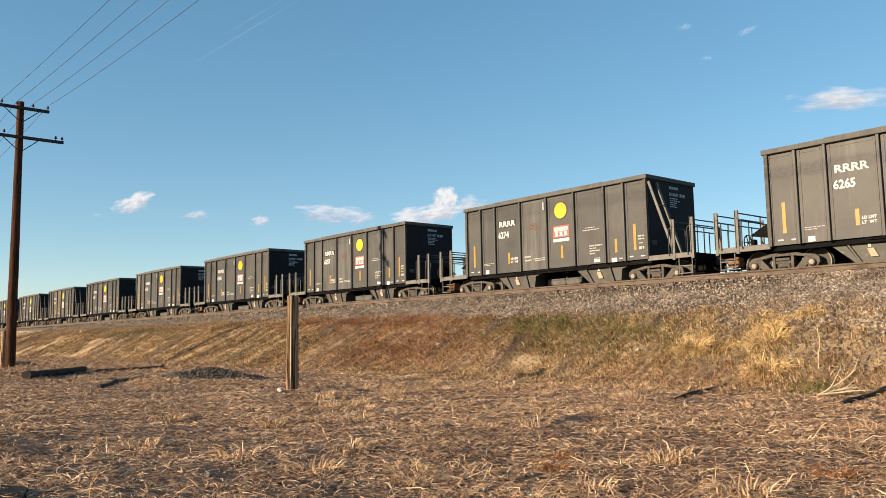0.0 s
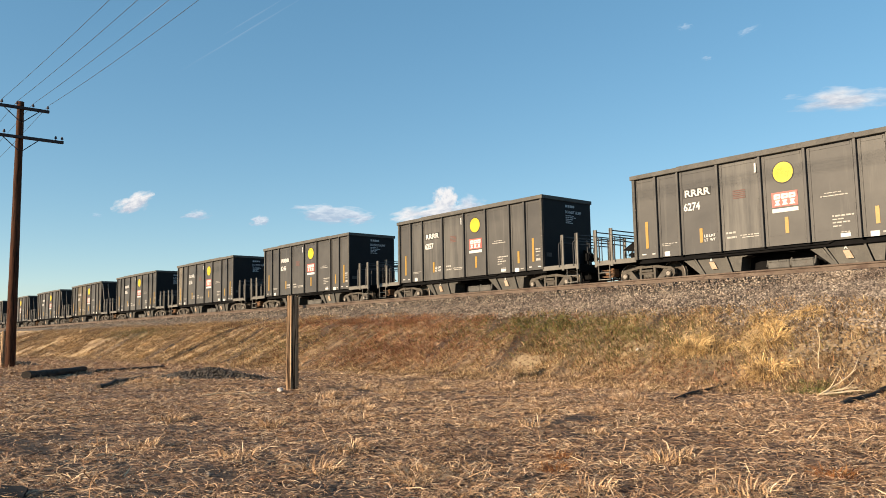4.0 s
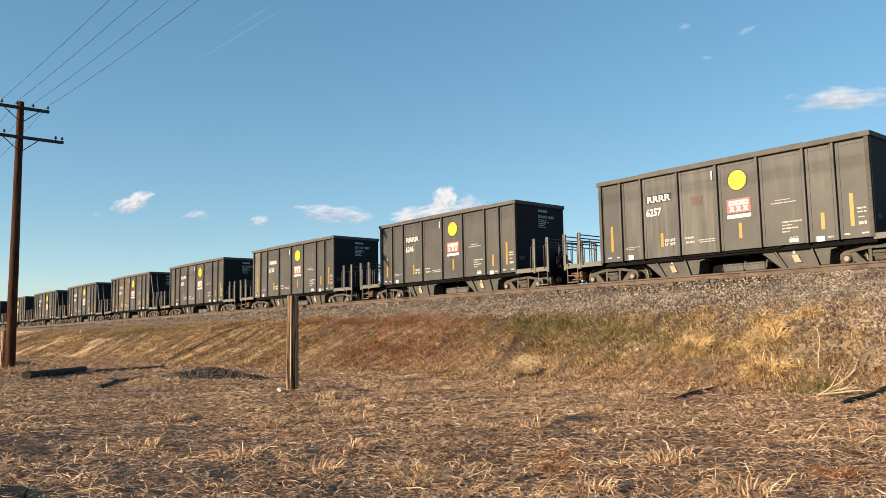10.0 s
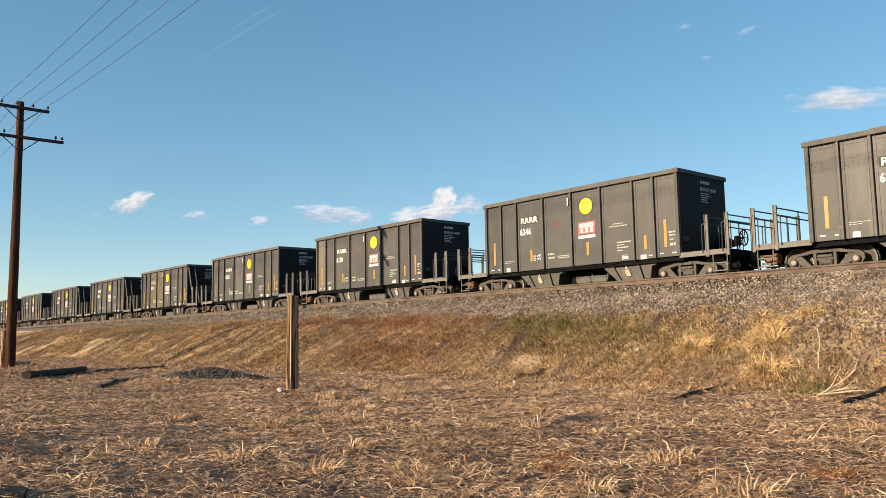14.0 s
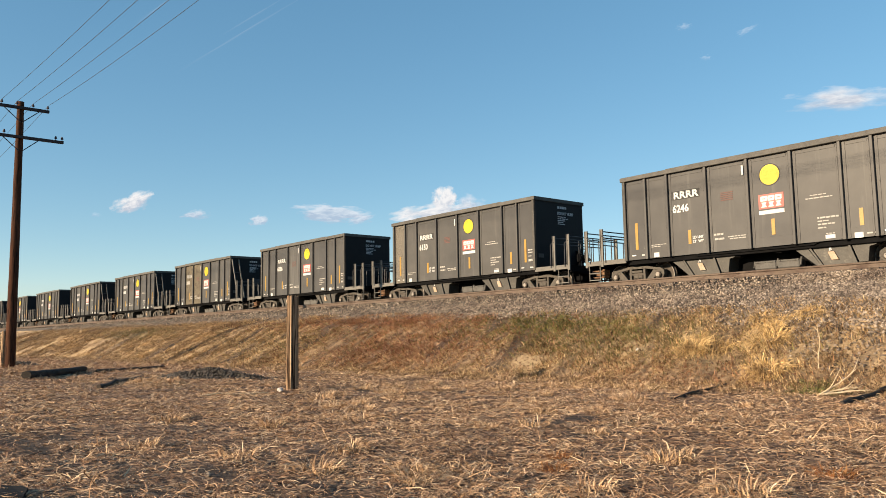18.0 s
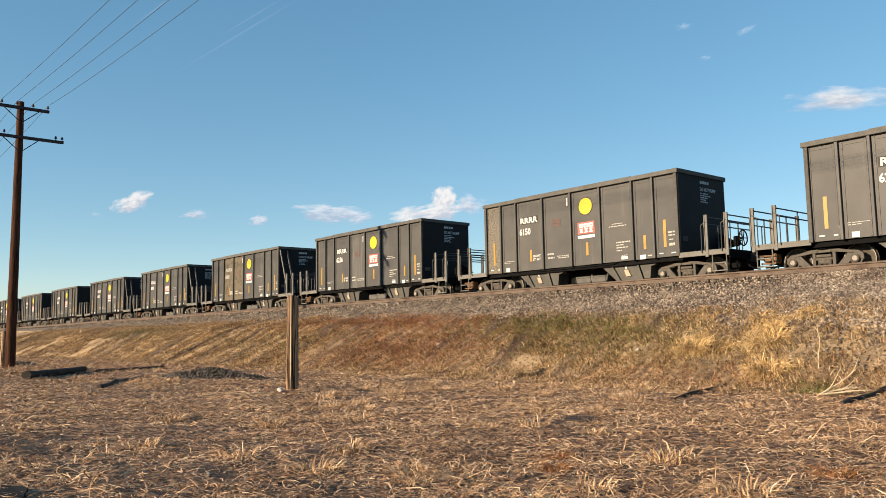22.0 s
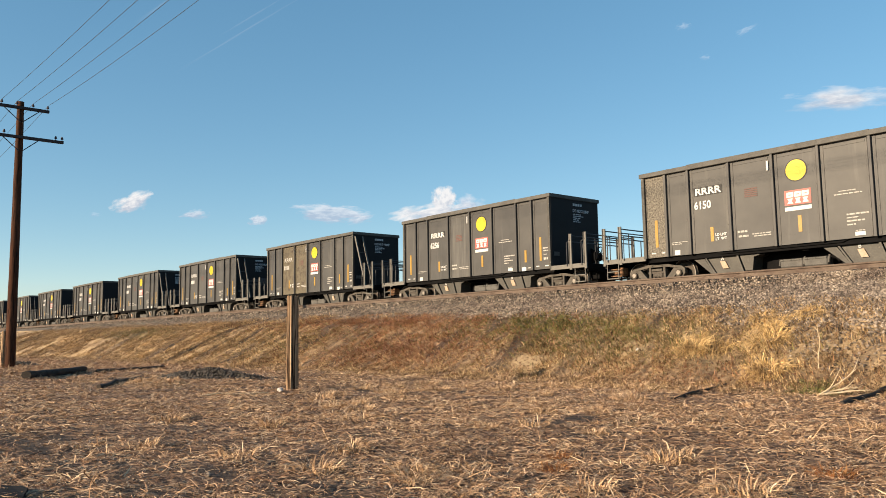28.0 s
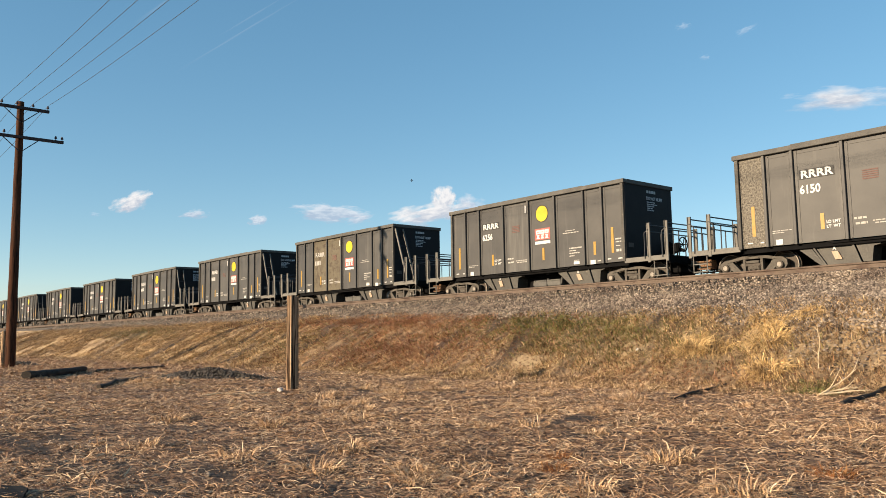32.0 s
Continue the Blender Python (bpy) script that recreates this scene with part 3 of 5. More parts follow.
def build_clods():
    """Crumbs of dry soil on the bank."""
    x, y, r = scatter(13000, -60, -3, 12.6, 18.0, 22, 81)
    keep = y < np.interp(x, FOOT_X, FOOT_Y) + 0.1
    x, y = x[keep], y[keep]
    size = r.uniform(0.010, 0.026, len(x)) * (0.85 + np.hypot(x, y) / 60)
    me = stones_mesh("soil_clods", x, y, lie(x, y) + size * 0.25, size, r, CLOD)
    tagged(new("soil_clods", me), "crumbling brown soil clods on the embankment slope", "clods", kind="stuff")


def rail_mesh(x0, x1):
    prof = [(-0.07, 0), (0.07, 0), (0.07, 0.012), (0.012, 0.03), (0.009, 0.125), (0.036, 0.14), (0.036, 0.172), (0.026, 0.18), (-0.026, 0.18), (-0.036, 0.172), (-0.036, 0.14), (-0.009, 0.125), (-0.012, 0.03), (-0.07, 0.012)]
    bm = bmesh.new()
    n = len(prof)
    rings = [[bm.verts.new((x, y, z)) for y, z in prof] for x in np.linspace(x0, x1, 40)]
    for a, b in zip(rings, rings[1:]):
        for i in range(n):
            bm.faces.new((a[i], a[(i + 1) % n], b[(i + 1) % n], b[i]))
    bm.faces.new(rings[0][::-1])
    bm.faces.new(rings[-1])
    bmesh.ops.recalc_face_normals(bm, faces=bm.faces)
    return mesh_of("rail", bm, RAIL)


def build_track(y, label, near):
    track = tagged(new("track"), label, "railway track", kind="structure")
    track.location = (0, y, RAILTOP - 0.18)
    rm = rail_mesh(-900, 500)
    for s in (-0.755, 0.755):
        place("rail", rm, track, "", (0, s, 0))
    plate = bmesh.new()
    for s in (-0.755, 0.755):
        box(plate, -0.1, 0.1, s - 0.19, s + 0.19, 0.001, 0.018)
        for k in (-0.085, 0.085):
            box(plate, -0.03, 0.03, s + k - 0.012, s + k + 0.012, 0.015, 0.045)
    bm = bmesh.new()
    box(bm, -0.115, 0.115, -1.3, 1.3, -0.18, 0.0, 0.012)
    tm = mesh_of("tie", bm, TIEWOOD)
    pm = mesh_of("tie_plate", plate, RAIL)
    rest = bmesh.new()
    r = random.Random(int(y * 10))
    for i in range(-330, 90):
        x = i * 0.53
        if near and -95 < x < -2:
            tie = place("tie", tm, track, "", pose(x + r.uniform(-0.03, 0.03), r.uniform(-0.05, 0.05), 0, 0, 0, r.uniform(-1, 1)))
            place("tie_plate", pm, tie)
        else:
            box(rest, x - 0.115, x + 0.115, -1.3, 1.3, -0.18, 0.0)
    tagged(part("ties", rest, TIEWOOD, track), kind="stuff")
    return track


# ---- rail cars: origin midway at rail top, right end at +x, near side at -y ----
HALF, HW = 4.757, 1.49
RIBS = (-3.82, -2.93, -1.45, 0.01, 1.42, 2.87, 3.75)
EDGES = (-HALF, *RIBS, HALF)
Z0, Z1, ZC = 1.0, 3.82, 3.97
BOGIES = (-4.55, 4.73)
WB = 0.905
PITCHLEN = 13.892


def lathe(profile, axis_seg=22):
    """Revolve (r, y) pairs round the y axis."""
    bm = bmesh.new()
    rings = []
    for r, y in profile:
        if r < 1e-5:
            rings.append([bm.verts.new((0, y, 0))])
        else:
            rings.append([bm.verts.new((r * math.cos(a), y, r * math.sin(a))) for a in (2 * math.pi * i / axis_seg for i in range(axis_seg))])
    for a, b in zip(rings, rings[1:]):
        for i in range(axis_seg):
            j = (i + 1) % axis_seg
            if len(a) == 1 and len(b) == 1:
                continue
            if len(a) == 1:
                bm.faces.new((a[0], b[i], b[j]))
            elif len(b) == 1:
                bm.faces.new((a[i], a[j], b[0]))
            else:
                bm.faces.new((a[i], a[j], b[j], b[i]))
    bmesh.ops.recalc_face_normals(bm, faces=bm.faces)
    return bm


def build_bogie(car, x):
    bm = bmesh.new()
    box(bm, -0.2, 0.2, -1.05, 1.05, 0.36, 0.62, 0.03)
    rod(bm, (0, 0, 0.5), (0, 0, 0.78), 0.2, 14)
    bogie = part("bogie", bm, CAST, car, "dusty cast steel bogie", at=(x, 0, 0))
    for s in (-1, 1):
        bm = bmesh.new()
        y0, y1 = s * 0.93, s * 1.08
        lo, hi = min(y0, y1), max(y0, y1)
        prism(bm, [(-1.13, 0.44), (-1.11, 0.60), (-0.98, 0.69), (-0.70, 0.725), (-0.36, 0.80), (0.36, 0.80), (0.70, 0.725), (0.98, 0.69), (1.11, 0.60), (1.13, 0.44), (1.05, 0.43), (0.98, 0.58), (0.72, 0.64), (0.34, 0.70), (-0.34, 0.70), (-0.72, 0.64), (-0.98, 0.58), (-1.05, 0.43)], lo, hi)
        for d in (-1, 1):
            prism(bm, [(d * 0.86, 0.62), (d * 0.70, 0.66), (d * 0.345, 0.27), (d * 0.28, 0.155), (d * 0.44, 0.15), (d * 0.80, 0.44)], lo, hi)
            prism(bm, [(d * 0.25, 0.18), (d * 0.25, 0.72), (d * 0.335, 0.72), (d * 0.335, 0.18)], lo + 0.012, hi - 0.012)
            prism(bm, [(d * 0.72, 0.62), (d * 0.72, 0.42), (d * 0.77, 0.40), (d * 0.79, 0.62)], lo + 0.01, hi - 0.01)
            arc = [(d * WB + 0.205 * math.cos(math.radians(q)), 0.48 + 0.205 * math.sin(math.radians(q))) for q in range(-15, 196, 15)]
            prism(bm, arc + [(d * WB - 0.13, 0.34), (d * WB + 0.13, 0.34)], lo + 0.015, hi - 0.015)
            rod(bm, (d * WB, lo - 0.015, 0.48), (d * WB, hi + 0.015, 0.48), 0.135, 20)
            rod(bm, (d * WB, lo - 0.035, 0.48), (d * WB, hi + 0.035, 0.48), 0.085, 16)
        prism(bm, [(-0.42, 0.15), (0.42, 0.15), (0.36, 0.22), (-0.36, 0.22)], lo - 0.02, hi + 0.02)
        for k in (-0.2, 0.2):
            rod(bm, (k, lo - 0.02, 0.745), (k, hi + 0.02, 0.745), 0.03, 8)
        box(bm, -0.22, 0.22, lo - 0.02, hi + 0.02, 0.56, 0.645, 0.015)
        part("side_frame", bm, CAST, bogie)
        bm = bmesh.new()
        for k in (-0.15, 0.0, 0.15):
            for q in range(5):
                z = 0.27 + q * 0.05
                bmesh.ops.create_cone(bm, cap_ends=True, segments=10, radius1=0.062, radius2=0.062, depth=0.024, matrix=Matrix.Translation((k, s * 1.0, z)))
            rod(bm, (k, s * 1.0, 0.25), (k, s * 1.0, 0.5), 0.04, 8)
        box(bm, -0.24, 0.24, s * 1.0 - 0.06, s * 1.0 + 0.06, 0.48, 0.55)
        part("spring_nest", bm, WHEEL, bogie)
    for d in (-1, 1):
        prof = [(0.0, -1.17), (0.075, -1.17), (0.115, -1.15), (0.115, -1.02), (0.075, -0.9), (0.085, -0.84), (0.12, -0.83), (0.13, -0.74), (0.38, -0.76), (0.39, -0.82), (0.432, -0.82), (0.455, -0.815), (0.457, -0.73), (0.487, -0.715), (0.487, -0.685), (0.39, -0.68), (0.37, -0.72), (0.13, -0.68), (0.085, -0.66)]
        bm = lathe(prof + [(a, -b) for a, b in prof[::-1]])
        for s in (-1, 1):
            for q in range(3):
                a = q * 2.094
                rod(bm, (0.05 * math.cos(a), s * 1.165, 0.05 * math.sin(a)), (0.05 * math.cos(a), s * 1.185, 0.05 * math.sin(a)), 0.016, 6)
        ws = part("wheelset", bm, WHEEL, bogie, "steel wheels on an axle with capped bearings", at=(d * WB, 0, 0.457))
        ws.data.materials.append(RIM)
        for f in ws.data.polygons:
            if 0.435 < math.hypot(f.center.x, f.center.z) < 0.46 or abs(f.center.y) > 1.163:
                f.material_index = 1
    return bogie


def build_handrail(car, x, s):
    """A railing right across the deck: flat near and far posts, two rails, thin uprights."""
    bm = bmesh.new()
    for z in (2.16, 1.93):
        rod(bm, (x, -1.40, z), (x, 1.40, z), 0.022, 6)
    rail = part("handrail", bm, PIPE, car, "black pipe railing across the end deck")
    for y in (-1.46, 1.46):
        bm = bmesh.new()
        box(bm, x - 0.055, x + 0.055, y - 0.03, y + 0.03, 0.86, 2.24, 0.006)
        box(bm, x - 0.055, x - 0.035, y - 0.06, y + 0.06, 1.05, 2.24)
        part("post", bm, LIT_FRAME_PAINT, rail)
    for y in (-0.75, 0.0, 0.75):
        bm = bmesh.new()
        rod(bm, (x, y, 1.06), (x, y, 2.16 if abs(y) < 0.1 else 1.93), 0.02, 6)
        part("upright", bm, PIPE, rail)
    bm = bmesh.new()
    xo = x - s * 0.17
    for a, b in (((xo, -1.5, 1.0), (xo, -1.5, 1.9)), ((xo, -1.5, 1.9), (x, -1.5, 2.0))):
        rod(bm, a, b, 0.016, 6)
    part("grab_iron", bm, PIPE, rail)


def build_car():
    car = tagged(new("rail_car"), "faded black open-top hopper rail car with yellow disc and white lettering", "rail car", "cars of the train")
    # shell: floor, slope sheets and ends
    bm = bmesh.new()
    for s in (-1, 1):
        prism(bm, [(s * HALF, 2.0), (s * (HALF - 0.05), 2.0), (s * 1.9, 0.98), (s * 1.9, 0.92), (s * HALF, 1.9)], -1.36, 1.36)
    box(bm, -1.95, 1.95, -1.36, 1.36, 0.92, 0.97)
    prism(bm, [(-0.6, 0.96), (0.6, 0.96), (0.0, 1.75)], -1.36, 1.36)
    part("slope_floor", bm, UNDER_SHADE, car, "black sloping hopper floor")
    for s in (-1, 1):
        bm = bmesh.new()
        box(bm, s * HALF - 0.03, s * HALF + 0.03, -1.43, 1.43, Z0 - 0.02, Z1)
        part("end_wall", bm, END_SHADED_PAINT, car, "black end wall with its shade painted in")
    widths = sorted({round(b - a, 3) for a, b in zip(EDGES, EDGES[1:])})
    panels = {}
    for w in widths:
        bm = bmesh.new()
        box(bm, -w / 2 + 0.004, w / 2 - 0.004, -0.02, 0.02, Z0, Z1)
        box(bm, -w / 2 + 0.10, -w / 2 + 0.155, -0.032, -0.018, Z0 + 0.02, Z1 - 0.02, 0.004)
        box(bm, w / 2 - 0.13, w / 2 - 0.075, -0.032, -0.018, Z0 + 0.02, Z1 - 0.02, 0.004)
        box(bm, -w / 2 + 0.16, w / 2 - 0.135, -0.03, -0.018, Z1 - 0.13, Z1 - 0.05, 0.004)
        box(bm, -w / 2 + 0.16, w / 2 - 0.135, -0.024, -0.018, 1.295, 1.31)
        for q in range(16):
            z = Z0 + 0.12 + q * 0.175
            for e in (-w / 2 + 0.12, w / 2 - 0.11):
                box(bm, e, e + 0.018, -0.042, -0.03, z, z + 0.018)
        panels[w] = mesh_of("side_panel", bm, PAINT)
    bm = bmesh.new()
    box(bm, -0.045, 0.045, -0.06, 0.06, Z0 - 0.02, Z1 + 0.005, 0.01)
    rib = mesh_of("rib", bm, PAINT)
    bm = bmesh.new()
    box(bm, -0.06, 0.06, -0.055, 0.055, Z0 - 0.02, Z1 + 0.005, 0.008)
    corner = mesh_of("corner_post", bm, CHIPPED)
    for s in (-1, 1):
        turn = 0 if s < 0 else 180
        for a, b in zip(EDGES, EDGES[1:]):
            place("side_panel", panels[round(b - a, 3)], car, "", pose((a + b) / 2, s * 1.385, 0, 0, 0, turn))
        for x in RIBS:
            place("rib", rib, car, "", (x, s * 1.43, 0))
        for x in (-HALF + 0.05, HALF - 0.05):
            place("corner_post", corner, car, "", (x, s * 1.44, 0))
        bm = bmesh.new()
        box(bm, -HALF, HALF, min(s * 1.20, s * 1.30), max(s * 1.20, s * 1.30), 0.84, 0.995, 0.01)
        part("side_sill", bm, UNDER_SHADE, car)
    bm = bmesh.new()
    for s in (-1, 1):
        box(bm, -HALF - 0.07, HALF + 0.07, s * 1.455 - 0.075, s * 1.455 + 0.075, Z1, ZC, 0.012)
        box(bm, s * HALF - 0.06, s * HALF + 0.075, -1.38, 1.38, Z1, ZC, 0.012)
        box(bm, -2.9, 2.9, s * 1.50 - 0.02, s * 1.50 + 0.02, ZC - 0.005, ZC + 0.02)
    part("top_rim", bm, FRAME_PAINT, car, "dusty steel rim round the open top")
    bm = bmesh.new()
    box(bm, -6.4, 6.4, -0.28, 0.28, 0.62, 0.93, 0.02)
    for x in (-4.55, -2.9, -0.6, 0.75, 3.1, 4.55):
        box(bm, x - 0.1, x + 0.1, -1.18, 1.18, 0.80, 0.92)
    # added dark block that stands in for the shaded gap behind the chutes
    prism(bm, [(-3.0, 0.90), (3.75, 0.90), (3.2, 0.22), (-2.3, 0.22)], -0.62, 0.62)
    part("centre_sill", bm, UNDER_SHADE, car, "black steel centre sill and cross bearers with an added dark filler block")
    # discharge chutes with placards
    for dx, letter in ((0.13, "A"), (4.41, "B")):
        bm = bmesh.new()
        y = -1.22
        prism(bm, [(-3.2 + dx, 0.90), (-2.78 + dx, 0.90), (-2.38 + dx, 0.32), (-2.50 + dx, 0.32)], y + 0.02, -y - 0.02)
        prism(bm, [(-2.66 + dx, 0.90), (-1.62 + dx, 0.90), (-1.42 + dx, 0.32), (-2.30 + dx, 0.32)], y + 0.05, -y - 0.05)
        prism(bm, [(-1.50 + dx, 0.90), (-0.80 + dx, 0.90), (-0.82 + dx, 0.80), (-1.00 + dx, 0.76), (-1.06 + dx, 0.34), (-1.30 + dx, 0.34)], y + 0.02, -y - 0.02)
        box(bm, -3.26 + dx, -2.76 + dx, y - 0.04, y + 0.05, 0.855, 0.90, 0.008)
        box(bm, -1.5 + dx, -0.74 + dx, y - 0.06, y + 0.05, 0.845, 0.89, 0.008)
        for a, b in ((-2.70, -2.33), (-1.56, -1.36)):
            prism(bm, [(a - 0.03 + dx, 0.90), (a + 0.03 + dx, 0.90), (b + 0.03 + dx, 0.32), (b - 0.03 + dx, 0.32)], y - 0.03, y + 0.06)
        chute = part("discharge_chute", bm, CHUTE, car, "dusty steel bottom discharge chute")
        bm = bmesh.new()
        prism(bm, [(-2.16 + dx, 0.70), (-1.98 + dx, 0.70), (-1.86 + dx, 0.46), (-2.06 + dx, 0.46)], y - 0.002, y + 0.055)
        part("placard", bm, surf_placard, chute, "white and orange placard")
        place("letter", words(letter, 0.11, WHITE, 0.003), chute, "", (-2.14 + dx, y + 0.035, 0.735))
    for x in (0.29, 1.02):
        bm = bmesh.new()
        box(bm, x - 0.35, x + 0.35, -1.15, -0.75, 0.33, 0.59, 0.03)
        box(bm, x - 0.33, x + 0.33, -1.17, -1.14, 0.53, 0.575, 0.005)
        for k in (-0.24, 0.0, 0.24):
            box(bm, x + k - 0.02, x + k + 0.02, -1.185, -1.16, 0.535, 0.57)
        rod(bm, (x + 0.36, -1.1, 0.40), (x + 0.40, -1.1, 0.64), 0.03, 6)
        rod(bm, (x - 0.40, -1.1, 0.40), (x - 0.36, -1.1, 0.60), 0.022, 6)
        part("gate_box", bm, FRAME_PAINT, car, "grey steel gate mechanism box")
    for x in BOGIES:
        build_bogie(car, x)
    # end decks
    for s in (-1, 1):
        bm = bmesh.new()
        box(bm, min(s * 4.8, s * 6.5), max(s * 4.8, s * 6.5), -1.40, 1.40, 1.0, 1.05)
        deck = part("end_deck", bm, UNDER_SHADE, car, "black steel end deck")
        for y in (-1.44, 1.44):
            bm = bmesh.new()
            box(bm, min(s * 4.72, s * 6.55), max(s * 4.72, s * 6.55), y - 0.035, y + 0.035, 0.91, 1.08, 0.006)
            part("deck_beam", bm, LIT_FRAME_PAINT, deck)
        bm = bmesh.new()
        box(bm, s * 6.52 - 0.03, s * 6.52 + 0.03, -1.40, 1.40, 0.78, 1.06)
        part("end_beam", bm, UNDER_SHADE, deck)
        for y in (-1.42, 1.42):
            bm = bmesh.new()
            for x in (5.93, 6.43):
                rod(bm, (s * x, y, 0.36), (s * x, y, 0.95), 0.018, 6)
            for z in (0.39, 0.64):
                box(bm, s * 6.18 - 0.25, s * 6.18 + 0.25, y - 0.03, y + 0.03, z - 0.015, z + 0.015)
            part("sill_step", bm, LIT_FRAME_PAINT, car, "steel sill step")
        for x in (5.78, 6.50):
            build_handrail(car, s * x, s)
        bm = bmesh.new()
        box(bm, min(s * 6.35, s * 6.62), max(s * 6.35, s * 6.62), -0.16, 0.16, 0.72, 0.98, 0.02)
        box(bm, min(s * 6.6, s * 6.84), max(s * 6.6, s * 6.84), -0.07, 0.07, 0.80, 0.94, 0.015)
        box(bm, min(s * 6.78, s * 7.02), max(s * 6.78, s * 7.02), -0.15 if s > 0 else -0.02, 0.02 if s > 0 else 0.15, 0.74, 0.99, 0.03)
        part("coupler", bm, CAST, car, "rusty knuckle coupler")
        bm = bmesh.new()
        pts = [(s * 6.5, -0.35 * s, 0.78), (s * 6.62, -0.36 * s, 0.55), (s * 6.80, -0.3 * s, 0.46), (s * 6.93, -0.1 * s, 0.52)]
        for a, b in zip(pts, pts[1:]):
            rod(bm, a, b, 0.025, 6)
        part("air_hose", bm, RUBBER, car, "black air hose")
        bm = bmesh.new()
        box(bm, min(s * 5.9, s * 6.42), max(s * 5.9, s * 6.42), -0.62, 0.62, 0.50, 0.86, 0.03)
        for y in (-0.95, -0.5, 0.5, 0.95):
            rod(bm, (s * 6.25, y, 0.30), (s * 6.25, y, 0.95), 0.022, 6)
        rod(bm, (s * 5.6, -0.8, 0.42), (s * 6.5, -0.8, 0.40), 0.025, 6)
        rod(bm, (s * 6.45, -1.25, 0.90), (s * 6.45, 1.25, 0.90), 0.03, 6)
        rod(bm, (s * 6.55, -1.2, 0.84), (s * 6.6, -0.3, 0.70), 0.016, 6)
        part("brake_rigging", bm, UNDER_SHADE, car, "black brake rods and draft housing below the deck")
    # left end: rusty brake gear under the deck
    bm = bmesh.new()
    rod(bm, (-6.26, -1.12, 0.64), (-6.26, -0.5, 0.64), 0.13, 14)
    box(bm, -6.10, -5.96, -1.15, -0.8, 0.50, 0.80, 0.03)
    for q in (-0.12, 0.12):
        rod(bm, (-6.42, -1.2, 0.62 + q), (-5.95, -1.2, 0.60 + q), 0.025, 6)
    part("brake_cylinder", bm, RUST, car, "orange rusted brake cylinder")
    bm = bmesh.new()
    prism(bm, [(HALF + 0.028, 1.28), (HALF + 0.028, 1.90), (HALF + 0.88, 1.43)], 0.96, 1.0)
    part("gusset", bm, UNDER_SHADE, car, "black triangular gusset plate")
    # right end: brake wheel
    bm = bmesh.new()
    n = 20
    hub = (6.66, -0.75, 1.44)
    ring = [(hub[0], hub[1] + 0.25 * math.cos(2 * math.pi * i / n), hub[2] + 0.25 * math.sin(2 * math.pi * i / n)) for i in range(n)]
    for i in range(n):
        rod(bm, ring[i], ring[(i + 1) % n], 0.021, 6)
    for i in range(0, n, 4):
        rod(bm, hub, ring[i], 0.015, 6)
    wheel = part("brake_wheel", bm, RUBBER, car, "black spoked hand brake wheel")
    bm = bmesh.new()
    box(bm, 6.36, 6.52, -0.86, -0.64, 1.20, 1.52, 0.03)
    rod(bm, (6.5, -0.75, 1.44), hub, 0.03, 8)
    rod(bm, (6.42, -0.75, 0.6), (6.42, -0.75, 1.25), 0.03, 8)
    part("brake_housing", bm, UNDER_SHADE, wheel)
    # markings of the near side
    ys = -1.409
    bm = bmesh.new()
    rod(bm, (0.73, ys, 3.215), (0.73, ys - 0.004, 3.215), 0.345, 40)
    disc = part("disc_outline", bm, BLACK, car)
    bm = bmesh.new()
    rod(bm, (0.73, ys - 0.002, 3.215), (0.73, ys - 0.008, 3.215), 0.315, 40)
    part("yellow_disc", bm, YELLOW, disc, "bright yellow disc")

    def plate(name, x0, x1, z0, z1, mat, parent=car, lift=0.006, label=""):
        b = bmesh.new()
        box(b, x0, x1, ys - lift, ys + 0.003, z0, z1)
        return part(name, b, mat, parent, label)

    sign = plate("sign_border", 0.33, 1.14, 2.17, 2.62, RED, label="red sign panel with white shapes")
    plate("sign_field", 0.35, 1.12, 2.19, 2.60, RED, sign, 0.009)
    for k in range(3):
        x0, x1 = 0.40 + k * 0.232, 0.615 + k * 0.232
        xm = (x0 + x1) / 2
        b = bmesh.new()
        prism(b, [(x0, 2.405), (x1 - 0.03, 2.405), (x1, 2.44), (x1, 2.565), (x0 + 0.02, 2.565), (x0, 2.53)], ys - 0.012, ys)
        part("sign_shape", b, WHITE, sign)
        plate("sign_slot", xm - 0.045, xm + 0.05, 2.47, 2.495, RED, sign, 0.015)
        b = bmesh.new()
        prism(b, [(x0 + 0.01, 2.215), (xm - 0.045, 2.295), (x0 + 0.02, 2.375), (x1 - 0.02, 2.375), (xm + 0.045, 2.295), (x1 - 0.01, 2.215)], ys - 0.012, ys)
        part("sign_shape", b, WHITE, sign)
    plate("sign_strip", 0.33, 1.14, 2.0, 2.12, WHITE, label="white strip below the red sign")
    for x, z0, z1 in ((-4.26, 1.35, 2.29), (-2.14, 1.35, 1.82), (0.76, 1.35, 1.84), (3.34, 1.34, 1.83), (4.17, 1.34, 2.28)):
        plate("amber_bar", x - 0.056, x + 0.056, z0, z1, AMBER, label="amber reflective bar")
    for t, x, z, h, w in (("LD LMT", -2.03, 1.51, 0.085, 0.40), ("LT  WT", -2.03, 1.375, 0.085, 0.40)):
        place("lettering", fitted(words(t, h, WHITE, 0.004), w), car, "small white stencilled letters", (x, ys - 0.003, z))
